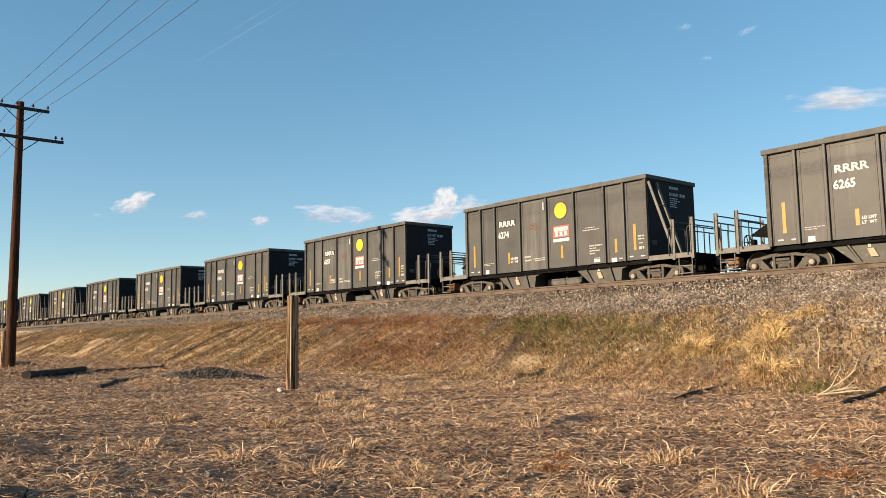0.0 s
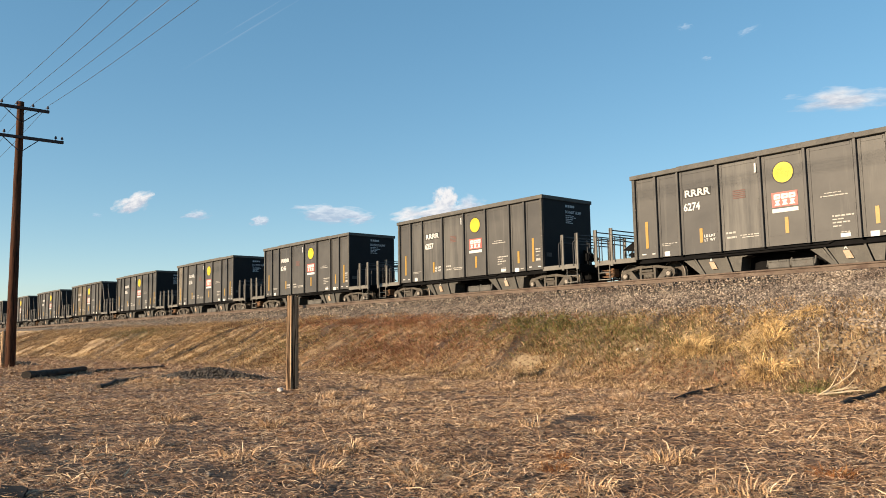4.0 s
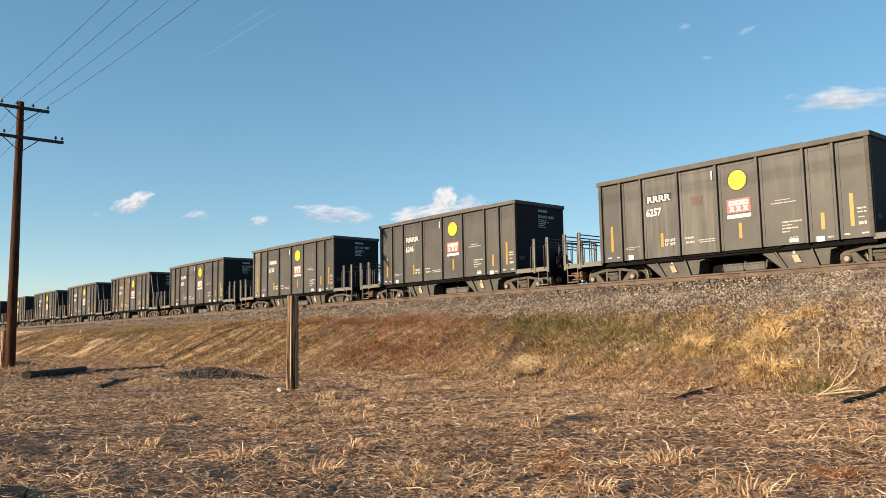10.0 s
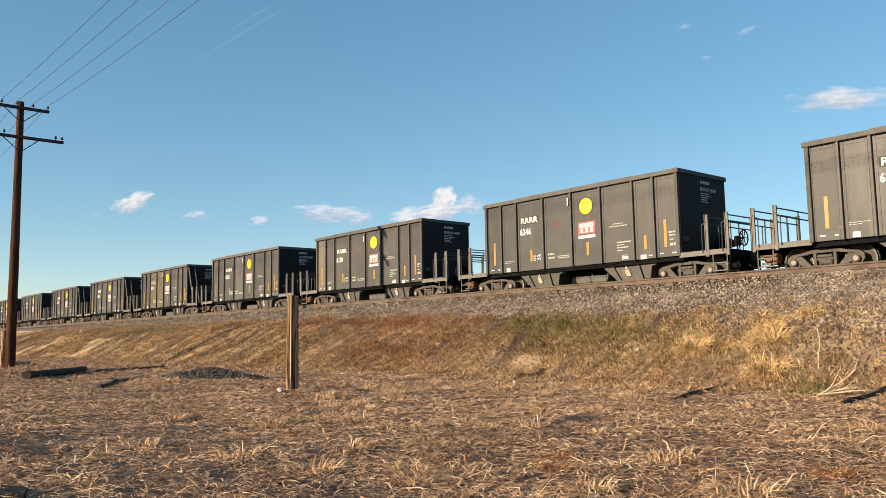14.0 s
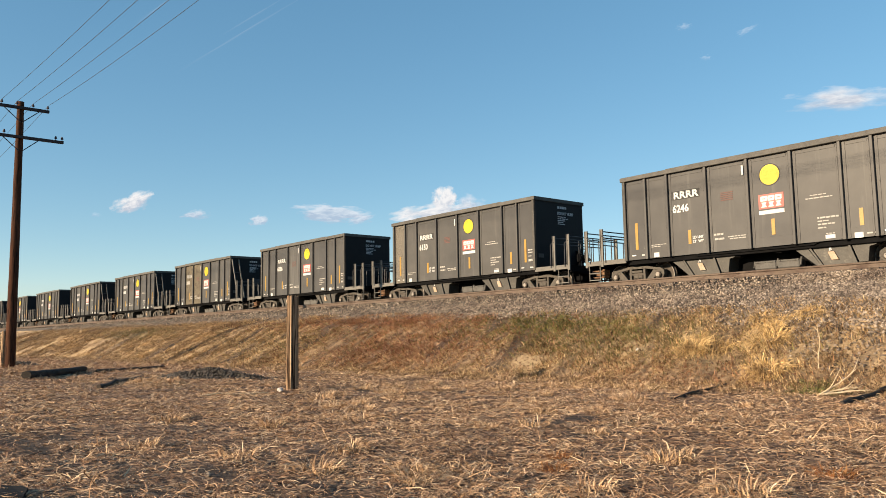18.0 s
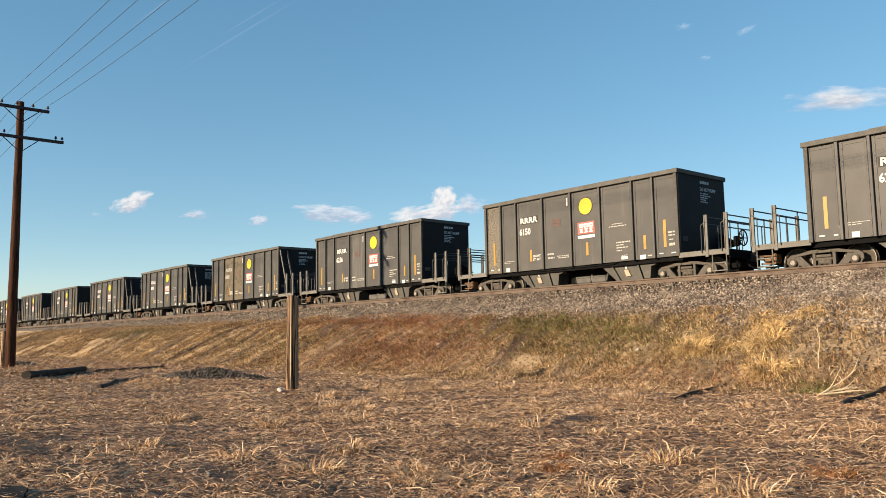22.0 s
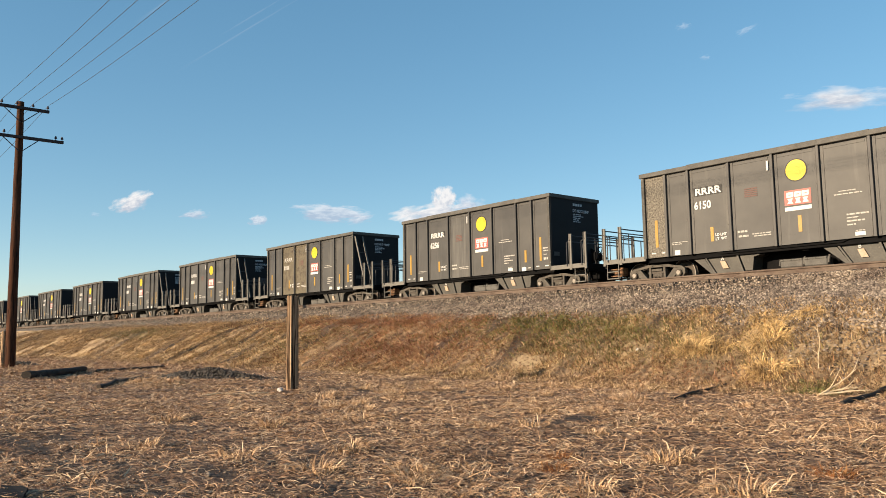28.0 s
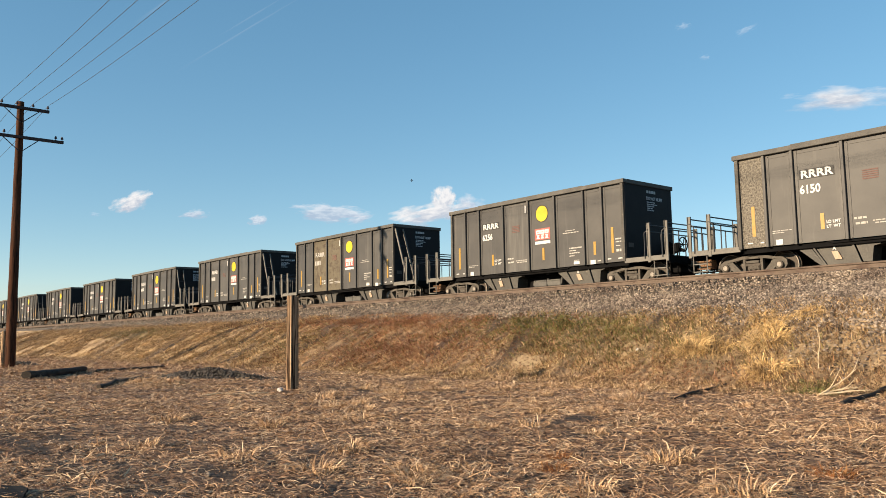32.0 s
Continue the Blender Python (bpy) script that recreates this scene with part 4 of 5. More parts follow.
    small = ((-1.25, -0.89, 1.52, 1.59), (-1.22, -0.89, 1.37, 1.44), (-0.76, -0.12, 1.42, 1.46), (-0.70, -0.15, 1.35, 1.39), (1.80, 2.58, 2.27, 2.31), (1.93, 2.42, 2.36, 2.395),
             (2.11, 2.72, 1.66, 1.715), (2.11, 2.45, 1.57, 1.61), (2.11, 2.60, 1.47, 1.52), (2.11, 2.40, 1.37, 1.415), (2.33, 2.58, 1.19, 1.225),
             (-3.67, -3.02, 1.43, 1.46), (-3.67, -3.25, 1.37, 1.40), (4.30, 4.56, 1.80, 1.86), (4.31, 4.56, 1.70, 1.75), (4.33, 4.52, 1.56, 1.60), (4.33, 4.60, 1.36, 1.46),
             (-3.95, -3.75, 1.30, 1.42), (3.45, 3.68, 1.08, 1.13))
    rd = random.Random(3)
    for x0, x1, z0, z1 in small:
        b = bmesh.new()
        x = x0
        while x < x1 - 0.03:
            w = min(rd.uniform(0.05, 0.17), x1 - x)
            box(b, x, x + w, ys - 0.006, ys + 0.003, z0 + 0.004, z1 - 0.004)
            x += w + 0.022
        part("stencil_bar", b, FADED, car)
    for x0, x1, z0, z1 in ((2.31, 2.59, 1.06, 1.17), (3.12, 3.36, 0.995, 1.15), (-3.57, -3.36, 1.02, 1.18), (-4.49, -4.32, 1.13, 1.17), (-4.07, -3.92, 1.12, 1.16), (3.92, 4.08, 1.11, 1.15), (4.40, 4.58, 1.10, 1.14)):
        plate("white_plate", x0, x1, z0, z1, WHITE)
    plate("tag_holder", -0.16, -0.10, 3.34, 3.64, WHITE, lift=0.05)
    for k in range(5):
        plate("red_stencil", -0.95, -0.52, 2.62 + k * 0.06, 2.65 + k * 0.06, REDFADE)
    # right end lettering
    def on_end(me, y, z):
        return place("end_lettering", me, car, "grey stencilled letters on the end", Matrix.Translation((HALF + 0.033, y, z)) @ Matrix.Rotation(radians(90), 4, "Z"))
    on_end(fitted(words("DO NOT HUMP", 0.12, GREYLET, 0.004), 0.98), -0.12, 3.33)
    for z, h, runs in ((3.225, 0.036, (0.12, 0.20, 0.10)), (3.15, 0.036, (0.10, 0.08, 0.22, 0.12)), (3.075, 0.036, (0.24, 0.16)), (3.0, 0.036, (0.18, 0.12)), (2.925, 0.036, (0.10, 0.10, 0.16)), (3.58, 0.10, (0.11, 0.11, 0.11, 0.11))):
        b = bmesh.new()
        x = 0.0
        for w in runs:
            box(b, x, x + w, -0.004, 0.002, 0, h)
            x += w + 0.035
        on_end(mesh_of("end_lettering", b, GREYLET), -0.10, z)
    b = bmesh.new()
    box(b, 0, 0.3, -0.012, 0.002, 0, 0.16)
    on_end(mesh_of("end_placard", b, FRAME_PAINT), -1.3, 1.5)
    return car


surf_placard = surf("placard", (0.30, 0.19, 0.11), (0.38, 0.29, 0.22), (0.18, 0.08, 0.035), 7, 40, 0.7, 0, 0.05, amount=0.6)


def add_number(car, number, fade, boxed):
    mat = FADED if fade else WHITE
    ys = -1.409
    ink = car
    if boxed:
        b = bmesh.new()
        box(b, -2.75, -1.71, ys - 0.005, ys + 0.002, 2.89, 3.18)
        ink = part("letter_ground", b, BLACK, car)
    place("reporting_mark", fitted(words("RRRR", 0.225, mat, 0.009), 0.95), ink, "", (-2.70, ys - 0.008, 2.925))
    if number:
        place("car_number", fitted(words(number, 0.25, mat, 0.011), 0.62), car, "white car number", (-2.75, ys - 0.006, 2.46))
    else:
        for k in range(4):
            b = bmesh.new()
            box(b, -2.74 + k * 0.155, -2.63 + k * 0.155, ys - 0.005, ys + 0.002, 2.46, 2.70)
            part("number_bar", b, mat, car)


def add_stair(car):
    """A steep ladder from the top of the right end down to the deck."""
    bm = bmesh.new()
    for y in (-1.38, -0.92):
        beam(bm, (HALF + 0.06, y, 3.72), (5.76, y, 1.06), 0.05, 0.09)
    stair = part("end_ladder", bm, LIT_FRAME_PAINT, car, "sloping steel end ladder")
    for k in (0.33, 0.66):
        bm = bmesh.new()
        p = Vector((HALF + 0.06, 0, 3.72)).lerp(Vector((5.76, 0, 1.06)), k)
        rod(bm, (p.x, -1.36, p.z), (p.x, -0.94, p.z), 0.018, 6)
        part("rung", bm, PIPE, stair)


def turn_round(car):
    """The gear of a car that runs the other way round: brake wheel at the far end, chute letters swapped."""
    for c in car.children:
        if c.name.startswith(("brake_wheel", "gusset")):
            c.matrix_basis = Matrix.Rotation(math.pi, 4, "Z") @ c.matrix_basis
    letters = [q for c in car.children if c.name.startswith("discharge_chute") for q in c.children if q.name.startswith("letter")]
    letters[0].data, letters[1].data = letters[1].data, letters[0].data


NUMBERS = ("6265", "6274", "6257", "6246", "6150", "6256", "", "", "", "", "", "", "", "", "")
TRAIN = []


def build_train():
    first = build_car()
    TRAIN.append(first)
    for k in range(1, len(NUMBERS)):
        TRAIN.append(copy_thing(first, pose(0, 0, 0)))
    for k, car in enumerate(TRAIN):
        add_number(car, NUMBERS[k], k in (6,), 0 < k < 6)
        if k in (1, 6, 7, 8, 11, 13):
            add_stair(car)
        if k in (0, 1, 6, 7, 8, 11, 13):
            turn_round(car)
    panels = [c for c in TRAIN[4].children if c.name.startswith("side_panel")]
    panels[0].data = panels[0].data.copy()
    panels[0].data.materials[0] = SCALED
    for k, which in ((2, (1, 2, 3)), (5, (3,)), (1, (3,))):
        panels = [c for c in TRAIN[k].children if c.name.startswith("side_panel")]
        for i in which:
            panels[i].data = panels[i].data.copy()
            panels[i].data.materials[0] = STREAKED
    panels = [c for c in TRAIN[6].children if c.name.startswith("side_panel")]
    for i in (2, 3):
        panels[i].data = panels[i].data.copy()
        panels[i].data.materials[0] = PAINT_BROWN


# ---- things beside the line ----


def build_pole():
    pole = tagged(new("utility_pole"), "tall reddish-brown wooden utility pole with two crossarms", "utility pole")
    x, y = -36.05, 7.37
    pole.location = (x, y, hz(x, y))
    bm = bmesh.new()
    rings = []
    r = random.Random(5)
    for i in range(24):
        k = i / 23
        z, rad = -0.2 + 11.2 * k, 0.20 - 0.065 * k
        rings.append([bm.verts.new((0.015 * math.sin(k * 3) + rad * (1 + r.uniform(-0.03, 0.03)) * math.cos(a), rad * (1 + r.uniform(-0.03, 0.03)) * math.sin(a), z)) for a in (2 * math.pi * j / 14 for j in range(14))])
    for a, b in zip(rings, rings[1:]):
        for j in range(14):
            bm.faces.new((a[j], a[(j + 1) % 14], b[(j + 1) % 14], b[j]))
    bm.faces.new(rings[-1])
    part("shaft", bm, POLEWOOD, pole, smooth=True)
    for z, y0, y1, pins in ((10.70, -1.0, 1.06, (-0.74, -0.18, 0.43, 1.0)), (9.46, -1.62, 1.66, (-1.5, -0.61, 1.35, 1.60))):
        bm = bmesh.new()
        box(bm, 0.14, 0.26, y0, y1, z - 0.06, z + 0.06, 0.01)
        arm = part("crossarm", bm, ARMWOOD, pole, "dark wooden crossarm")
        bm = bmesh.new()
        for s in (-1, 1):
            beam(bm, (0.27, s * 0.03, z - 0.62), (0.27, s * 0.68, z - 0.06), 0.012, 0.035)
        part("arm_brace", bm, ARMWOOD, arm)
        for p in pins:
            bm = bmesh.new()
            rod(bm, (0.2, p, z + 0.05), (0.2, p, z + 0.17), 0.013, 6)
            rod(bm, (0.2, p, z + 0.13), (0.2, p, z + 0.19), 0.055, 10, 0.05)
            rod(bm, (0.2, p, z + 0.19), (0.2, p, z + 0.245), 0.04, 10, 0.025)
            part("insulator", bm, GLASSY, arm, "dark glass insulator")
    bm = bmesh.new()
    rod(bm, (-0.12, -0.24, -0.1), (-0.10, -0.22, 1.5), 0.1, 10, 0.09)
    part("stub", bm, POSTWOOD, pole, "pale wooden stub beside the pole foot")
    z0 = pole.location.z + 10.95
    for p in (-0.74, -0.18, 0.43, 1.0):
        cu = bpy.data.curves.new("wire", "CURVE")
        cu.dimensions, cu.bevel_depth, cu.bevel_resolution = "3D", 0.008, 1
        for xa, xb in ((x + 0.2, x + 50), (x + 0.2, x - 50)):
            sp = cu.splines.new("POLY")
            n = 26
            sp.points.add(n - 1)
            for i in range(n):
                k = i / (n - 1)
                sp.points[i].co = (xa + (xb - xa) * k, y + p, z0 - 4 * (0.72 + 0.12 * p) * k * (1 - k), 1)
        ob = new("wire", cu)
        me = bpy.data.meshes.new_from_object(ob.evaluated_get(bpy.context.evaluated_depsgraph_get()))
        bpy.data.objects.remove(ob)
        me.materials.clear()
        me.materials.append(PIPE)
        tagged(new("overhead_wire", me), "thin dark overhead wire strung from the pole", "wire", "wires on the pole")


def build_post():
    x, y = -13.78, 7.74
    bm = bmesh.new()
    r = random.Random(8)
    n = 30
    rings = []
    groove = [r.choice((0.70, 0.9, 0.97, 1.0, 1.04)) for _ in range(n)]
    for i in range(16):
        k = i / 15
        z = -0.2 + 2.0 * k
        rad = 0.136 - 0.012 * k
        rings.append([bm.verts.new((rad * groove[j] * (1 + r.uniform(-0.025, 0.025)) * math.cos(a), rad * groove[j] * math.sin(a), z + (r.uniform(-0.03, 0.02) if i == 15 else 0))) for j, a in enumerate(2 * math.pi * q / n for q in range(n))])
    for a, b in zip(rings, rings[1:]):
        for j in range(n):
            bm.faces.new((a[j], a[(j + 1) % n], b[(j + 1) % n], b[j]))
    cut = Vector((0.914, 0.405, 0.0))
    for v in bm.verts:
        over = v.co.dot(cut) - 0.045
        if over > 0:
            v.co -= cut * over * 0.9
    top = bm.verts.new((-0.02, 0, 1.76))
    for j in range(n):
        bm.faces.new((rings[-1][j], rings[-1][(j + 1) % n], top))
    post = tagged(part("wooden_post", bm, POSTWOOD, None, "", at=(x, y, hz(x, y))), "weathered split grey-brown wooden post standing in straw", "post")
    bm = bmesh.new()
    for i in range(18):
        a, b = i / 18 * 6.283, (i + 1) / 18 * 6.283
        rod(bm, (0.125 * math.cos(a), 0.125 * math.sin(a), 0.86 + 0.02 * math.sin(a)), (0.125 * math.cos(b), 0.125 * math.sin(b), 0.86 + 0.02 * math.sin(b)), 0.004, 5)
    part("wire_loop", bm, CAST, post, "loop of old fence wire")


def timber(name, a, b, r, label, mat=BURNT, sink=0.4, cat="timber", sides=10, seed=1):
    """A rough round timber lying on the ground from a to b."""
    rd = random.Random(seed)
    bm = bmesh.new()
    a, b = Vector((*a, 0)), Vector((*b, 0))
    ax = (b - a).normalized()
    side = Vector((-ax.y, ax.x, 0))
    rings = []
    n = 14
    wob = [rd.uniform(0.88, 1.1) for _ in range(sides)]
    for i in range(n):
        c = a.lerp(b, i / (n - 1))
        z = hz(c.x, c.y) + r * (1 - sink)
        ring = []
        for j in range(sides):
            t = 2 * math.pi * j / sides
            q = r * wob[j] * (1 + rd.uniform(-0.05, 0.05)) * (0.93 if i in (0, n - 1) else 1)
            ring.append(bm.verts.new((c.x + side.x * q * math.cos(t), c.y + side.y * q * math.cos(t), z + q * math.sin(t))))
        rings.append(ring)
    for p, q in zip(rings, rings[1:]):
        for j in range(sides):
            bm.faces.new((p[j], p[(j + 1) % sides], q[(j + 1) % sides], q[j]))
    bm.faces.new(rings[0][::-1])
    bm.faces.new(rings[-1])
    bmesh.ops.recalc_face_normals(bm, faces=bm.faces)
    return tagged(part(name, bm, mat, None, ""), label, cat)


def build_clutter():
    timber("fallen_log", (-23.3, 5.16), (-27.3, 7.72), 0.125, "blackened log lying on the dry field", cat="log", sink=0.2, seed=2)
    timber("fallen_log", (-17.3, 5.2), (-21.9, 7.7), 0.05, "thin dark brown timber half buried in straw", mat=TIEWOOD, cat="log", sink=0.15, seed=3)
    timber("old_timber", (-6.85, 10.0), (-7.72, 12.95), 0.026, "short black timber at the foot of the bank", seed=5)
    timber("old_timber", (-4.84, 10.92), (-5.12, 13.3), 0.04, "black timber lying at the foot of the bank", seed=6)
    timber("old_timber", (-26.9, 8.0), (-28.0, 10.6), 0.06, "dark weathered plank lying beyond the logs", mat=TIEWOOD, sink=0.2, seed=7)
    timber("fence_rail", (-13.5, 5.75), (-13.35, 7.0), 0.014, "pale bleached stick lying on the straw", mat=TWIG, sink=0.0, cat="stick", sides=7, seed=8)
    r = np.random.RandomState(9)
    n = 3200
    k = np.concatenate([r.normal(0.62, 0.20, 2100), r.normal(0.25, 0.20, 1100)])
    off = r.normal(0, 0.30, n)
    x, y = -21.6 + 3.6 * k + 0.4 * off, 7.5 + 1.55 * k + 0.9 * off
    h = 0.26 * np.exp(-((k - 0.62) / 0.36) ** 2 - (off / 0.34) ** 2)
    z = lie(x, y) + h * r.uniform(0, 1, n)
    me = stones_mesh("rubble_heap", x, y, z, r.uniform(0.018, 0.05, n), r, RUBBLE)
    tagged(new("rubble_heap", me), "low heap of dark broken asphalt rubble", "rubble heap", kind="stuff")
    n = 420
    k = r.uniform(0, 1, n)
    off = r.normal(0, 0.16, n)
    x, y = -39.8 + 2.7 * k - 0.2 * off, 8.0 + 0.6 * k + off
    me = stones_mesh("dark_debris", x, y, lie(x, y) + 0.16 * np.sin(k * 3.14) * r.uniform(0, 1, n), r.uniform(0.03, 0.07, n), r, RUBBLE)
    tagged(new("dark_debris", me), "low ridge of dark broken debris by the pole foot", "debris", kind="stuff")
    # dead branch
    rd = random.Random(12)
    bm = bmesh.new()
    bx, by = -5.54, 11.8

    def grow(p, d, length, rad, depth):
        pts = [p]
        for _ in range(4):
            d = (d + Vector((rd.uniform(-0.2, 0.2), rd.uniform(-0.2, 0.2), rd.uniform(-0.1, 0.12)))).normalized()
            pts.append(pts[-1] + d * length / 4)
        for i, (a, b) in enumerate(zip(pts, pts[1:])):
            rod(bm, a, b, rad * (1 - i * 0.18), 5, rad * (0.82 - i * 0.18))
        if depth:
            for q in (1, 2, 3):
                grow(pts[q], (d + Vector((rd.uniform(-0.7, 0.7), rd.uniform(-0.7, 0.7), rd.uniform(-0.08, 0.12)))).normalized(), length * 0.6, rad * 0.6, depth - 1)
    z = hz(bx, by) + 0.03
    for d, n in (((0.66, 0.72, 0.04), 0.52), ((0.78, 0.60, 0.10), 0.60), ((0.56, 0.76, 0.24), 0.50), ((0.62, 0.74, 0.34), 0.66)):
        grow(Vector((bx, by, z)), Vector(d).normalized(), n, 0.015, 1)
    tagged(part("dead_branch", bm, TWIG, None, ""), "bleached dead branch with bare twigs on the ground", "branch")
    bm = bmesh.new()
    p = Vector((-6.41, 13.7, hz(-6.41, 13.7) - 0.03))
    for k in range(6):
        q = p + Vector((rd.uniform(-0.05, 0.03), rd.uniform(-0.04, 0.04), 0.13))
        rod(bm, p, q, 0.010 - 0.0012 * k, 6, 0.0088 - 0.0012 * k)
        if k in (1, 3, 4):
            rod(bm, q, q + Vector((rd.uniform(-0.16, 0.16), rd.uniform(-0.1, 0.1), 0.08)), 0.007, 5, 0.003)
        p = q
    tagged(part("dead_stalk", bm, TWIG, None, ""), "bleached dry weed stalk standing on the bank", "stalk")
    # scraps by the post
    bm = bmesh.new()
    bmesh.ops.create_icosphere(bm, subdivisions=2, radius=0.055)
    for v in bm.verts:
        v.co *= rd.uniform(0.6, 1.25)
        v.co.z *= 0.8
    tagged(part("litter_scrap", bm, LITTER, None, "", at=(-13.33, 7.22, hz(-13.33, 7.22) + 0.04)), "crumpled white plastic scrap beside the post", "litter")
    for k, (sx, sy, s) in enumerate(((-26.76, 13.72, 0.045), (-19.05, 9.82, 0.04), (-10.5, 14.19, 0.04))):
        bm = bmesh.new()
        bmesh.ops.create_icosphere(bm, subdivisions=1, radius=s)
        for v in bm.verts:
            v.co *= rd.uniform(0.7, 1.2)
        tagged(part("pale_stone", bm, LITTER, None, "", at=(sx, sy, hz(sx, sy) + s * 0.4)), "pale stone lying in dry weeds", "stone", "pale stones")
    bm = bmesh.new()
    n = 18
    ring = [bm.verts.new((-5.82 + 0.36 * math.cos(a) * rd.uniform(0.85, 1.1), 1.08 + 0.22 * math.sin(a) * rd.uniform(0.85, 1.1), 0)) for a in (2 * math.pi * i / n for i in range(n))]
    up = [bm.verts.new((v.co.x, v.co.y, 0.03)) for v in ring]
    bm.faces.new(up)
    bm.faces.new(ring[::-1])
    for i in range(n):
        bm.faces.new((ring[i], ring[(i + 1) % n], up[(i + 1) % n], up[i]))
    for v in bm.verts:
        v.co.z += hz(v.co.x, v.co.y) + 0.01
    tagged(part("rubber_mat", bm, RUBBER, None, ""), "torn black rubber sheet lying flat on straw", "mat")


def tuft_mesh(seed, n, height, spread, mat, droop=0.3):
    r = np.random.RandomState(seed)
    a = r.uniform(0, 6.283, n)
    q = spread * np.sqrt(r.uniform(0, 1, n))
    base = np.stack([q * np.cos(a), q * np.sin(a), np.full(n, -0.02)], -1)
    return ribbons("grass_tuft", base, a + r.normal(0, 0.6, n), r.uniform(0.5, 1.5, n), height * r.uniform(0.45, 1.2, n), r.uniform(0.008, 0.016, n), r.normal(0, 0.3, n), mat, "", "", droop, 5, 0.25)


def build_tufts():
    kinds = {
        "gold": ([tuft_mesh(s, 330, 0.62, 0.30, GOLD, 0.72) for s in (1, 2)], "tuft of tall golden dry grass"),
        "straw": ([tuft_mesh(s, 150, 0.34, 0.2, DEAD, 0.6) for s in (3, 4, 5)], "tuft of pale dry straw grass"),
        "russet": ([tuft_mesh(6, 200, 0.26, 0.14, RUSSET, 0.5)], "small reddish dry weed tuft"),
        "green": ([tuft_mesh(7, 180, 0.2, 0.25, GREEN, 0.4)], "low green weed clump"),
    }
    spots = (
        ("russet", -4.11, 4.51, 0.7), ("straw", -3.73, 5.43, 1), ("gold", -7.85, 14.75, 1.1), ("gold", -7.25, 13.6, 1.1), ("straw", -6.11, 6.38, 0.9), ("straw", -9.26, 6.27, 1), ("straw", -10.54, 10.14, 1),
        ("straw", -7.26, 9.66, 1.1), ("gold", -8.82, 14.56, 1.0), ("gold", -9.2, 14.34, 1.0), ("straw", -7.75, 2.73, 0.8), ("straw", -5.41, 3.24, 0.9), ("straw", -4.59, 3.54, 0.6), ("straw", -6.4, 3.06, 0.8),
        ("straw", -2.62, 4.55, 0.9), ("russet", -2.49, 5.47, 0.9), ("straw", -10.99, 8.12, 1), ("straw", -11.61, 9.36, 1), ("straw", -9.89, 6.3, 1), ("straw", -8.59, 4.54, 0.8), ("straw", -9.87, 3.82, 0.9),
        ("straw", -9.03, 9.64, 0.9), ("straw", -6.57, 8.04, 0.7), ("straw", -5.55, 9.9, 0.8), ("green", -12.06, 15.51, 1.1), ("straw", -3.47, 8.42, 0.8), ("straw", -6.31, 5.85, 0.7),
        ("straw", -5.97, 3.92, 0.8), ("straw", -5.18, 6.24, 0.6), ("green", -11.42, 15.08, 1.0), ("green", -5.79, 12.2, 1.1), ("green", -14.2, 15.8, 1.2), ("gold", -8.44, 15.71, 0.7),
        ("gold", -7.5, 15.78, 0.7), ("straw", -12.9, 10.4, 1.0), ("straw", -12.0, 8.6, 0.9), ("straw", -17.4, 6.2, 1.2), ("straw", -16.7, 6.4, 1.0), ("gold", -8.0, 15.6, 0.6), ("straw", -13.10, 12.76, 0.9), ("straw", -8.66, 11.54, 1.0), ("straw", -12.94, 8.75, 1.0), ("straw", -12.94, 9.57, 1.1), ("straw", -12.65, 10.20, 1.0), ("straw", -11.81, 10.37, 0.8), ("straw", -12.74, 13.06, 0.7), ("straw", -11.78, 7.50, 0.9), ("straw", -8.55, 11.62, 0.8), ("russet", -4.56, 5.05, 0.65),
        ("straw", -11.5, 7.0, 1.1), ("straw", -10.2, 6.8, 0.9), ("straw", -11.5, 8.5, 1.0), ("straw", -13.0, 10.3, 1.1), ("straw", -11.5, 9.5, 1.0), ("straw", -12.3, 11.9, 1.2), ("straw", -7.0, 7.45, 0.9), ("straw", -10.5, 11.4, 1.0),
        ("straw", -9.8, 11.3, 0.9), ("straw", -7.6, 9.9, 0.9), ("straw", -3.5, 4.15, 0.8), ("straw", -4.85, 3.72, 0.8), ("gold", -9.35, 14.8, 0.6), ("gold", -8.05, 15.3, 0.7), ("green", -6.15, 12.7, 1.2), ("green", -6.3, 13.1, 1.2), ("green", -5.9, 12.6, 1.0), ("green", -13.2, 15.7, 1.3))
    r = random.Random(4)
    for i, (k, x, y, s) in enumerate(spots):
        meshes, label = kinds[k]
        ob = new("grass_tuft", meshes[i % len(meshes)])
        tilt = math.degrees(math.atan((hz(x, y + 0.3) - hz(x, y - 0.3)) / 0.6))
        ob.matrix_basis = pose(x, y, hz(x, y), tilt) @ pose(0, 0, 0, 0, 0, r.uniform(0, 360)) @ Matrix.Scale(s, 4)
        tagged(ob, label, "grass tuft", "grass tufts on the field")


# ---- clouds, far off ----
CAM_Q = look(EYE, AIM, -0.935).to_3x3()


def bearing(u, v, dist):
    """A far point seen u to the right and v up (as tangents) of the camera's aim."""
    return Vector(EYE) + (CAM_Q @ Vector((u, v, -1))) * dist


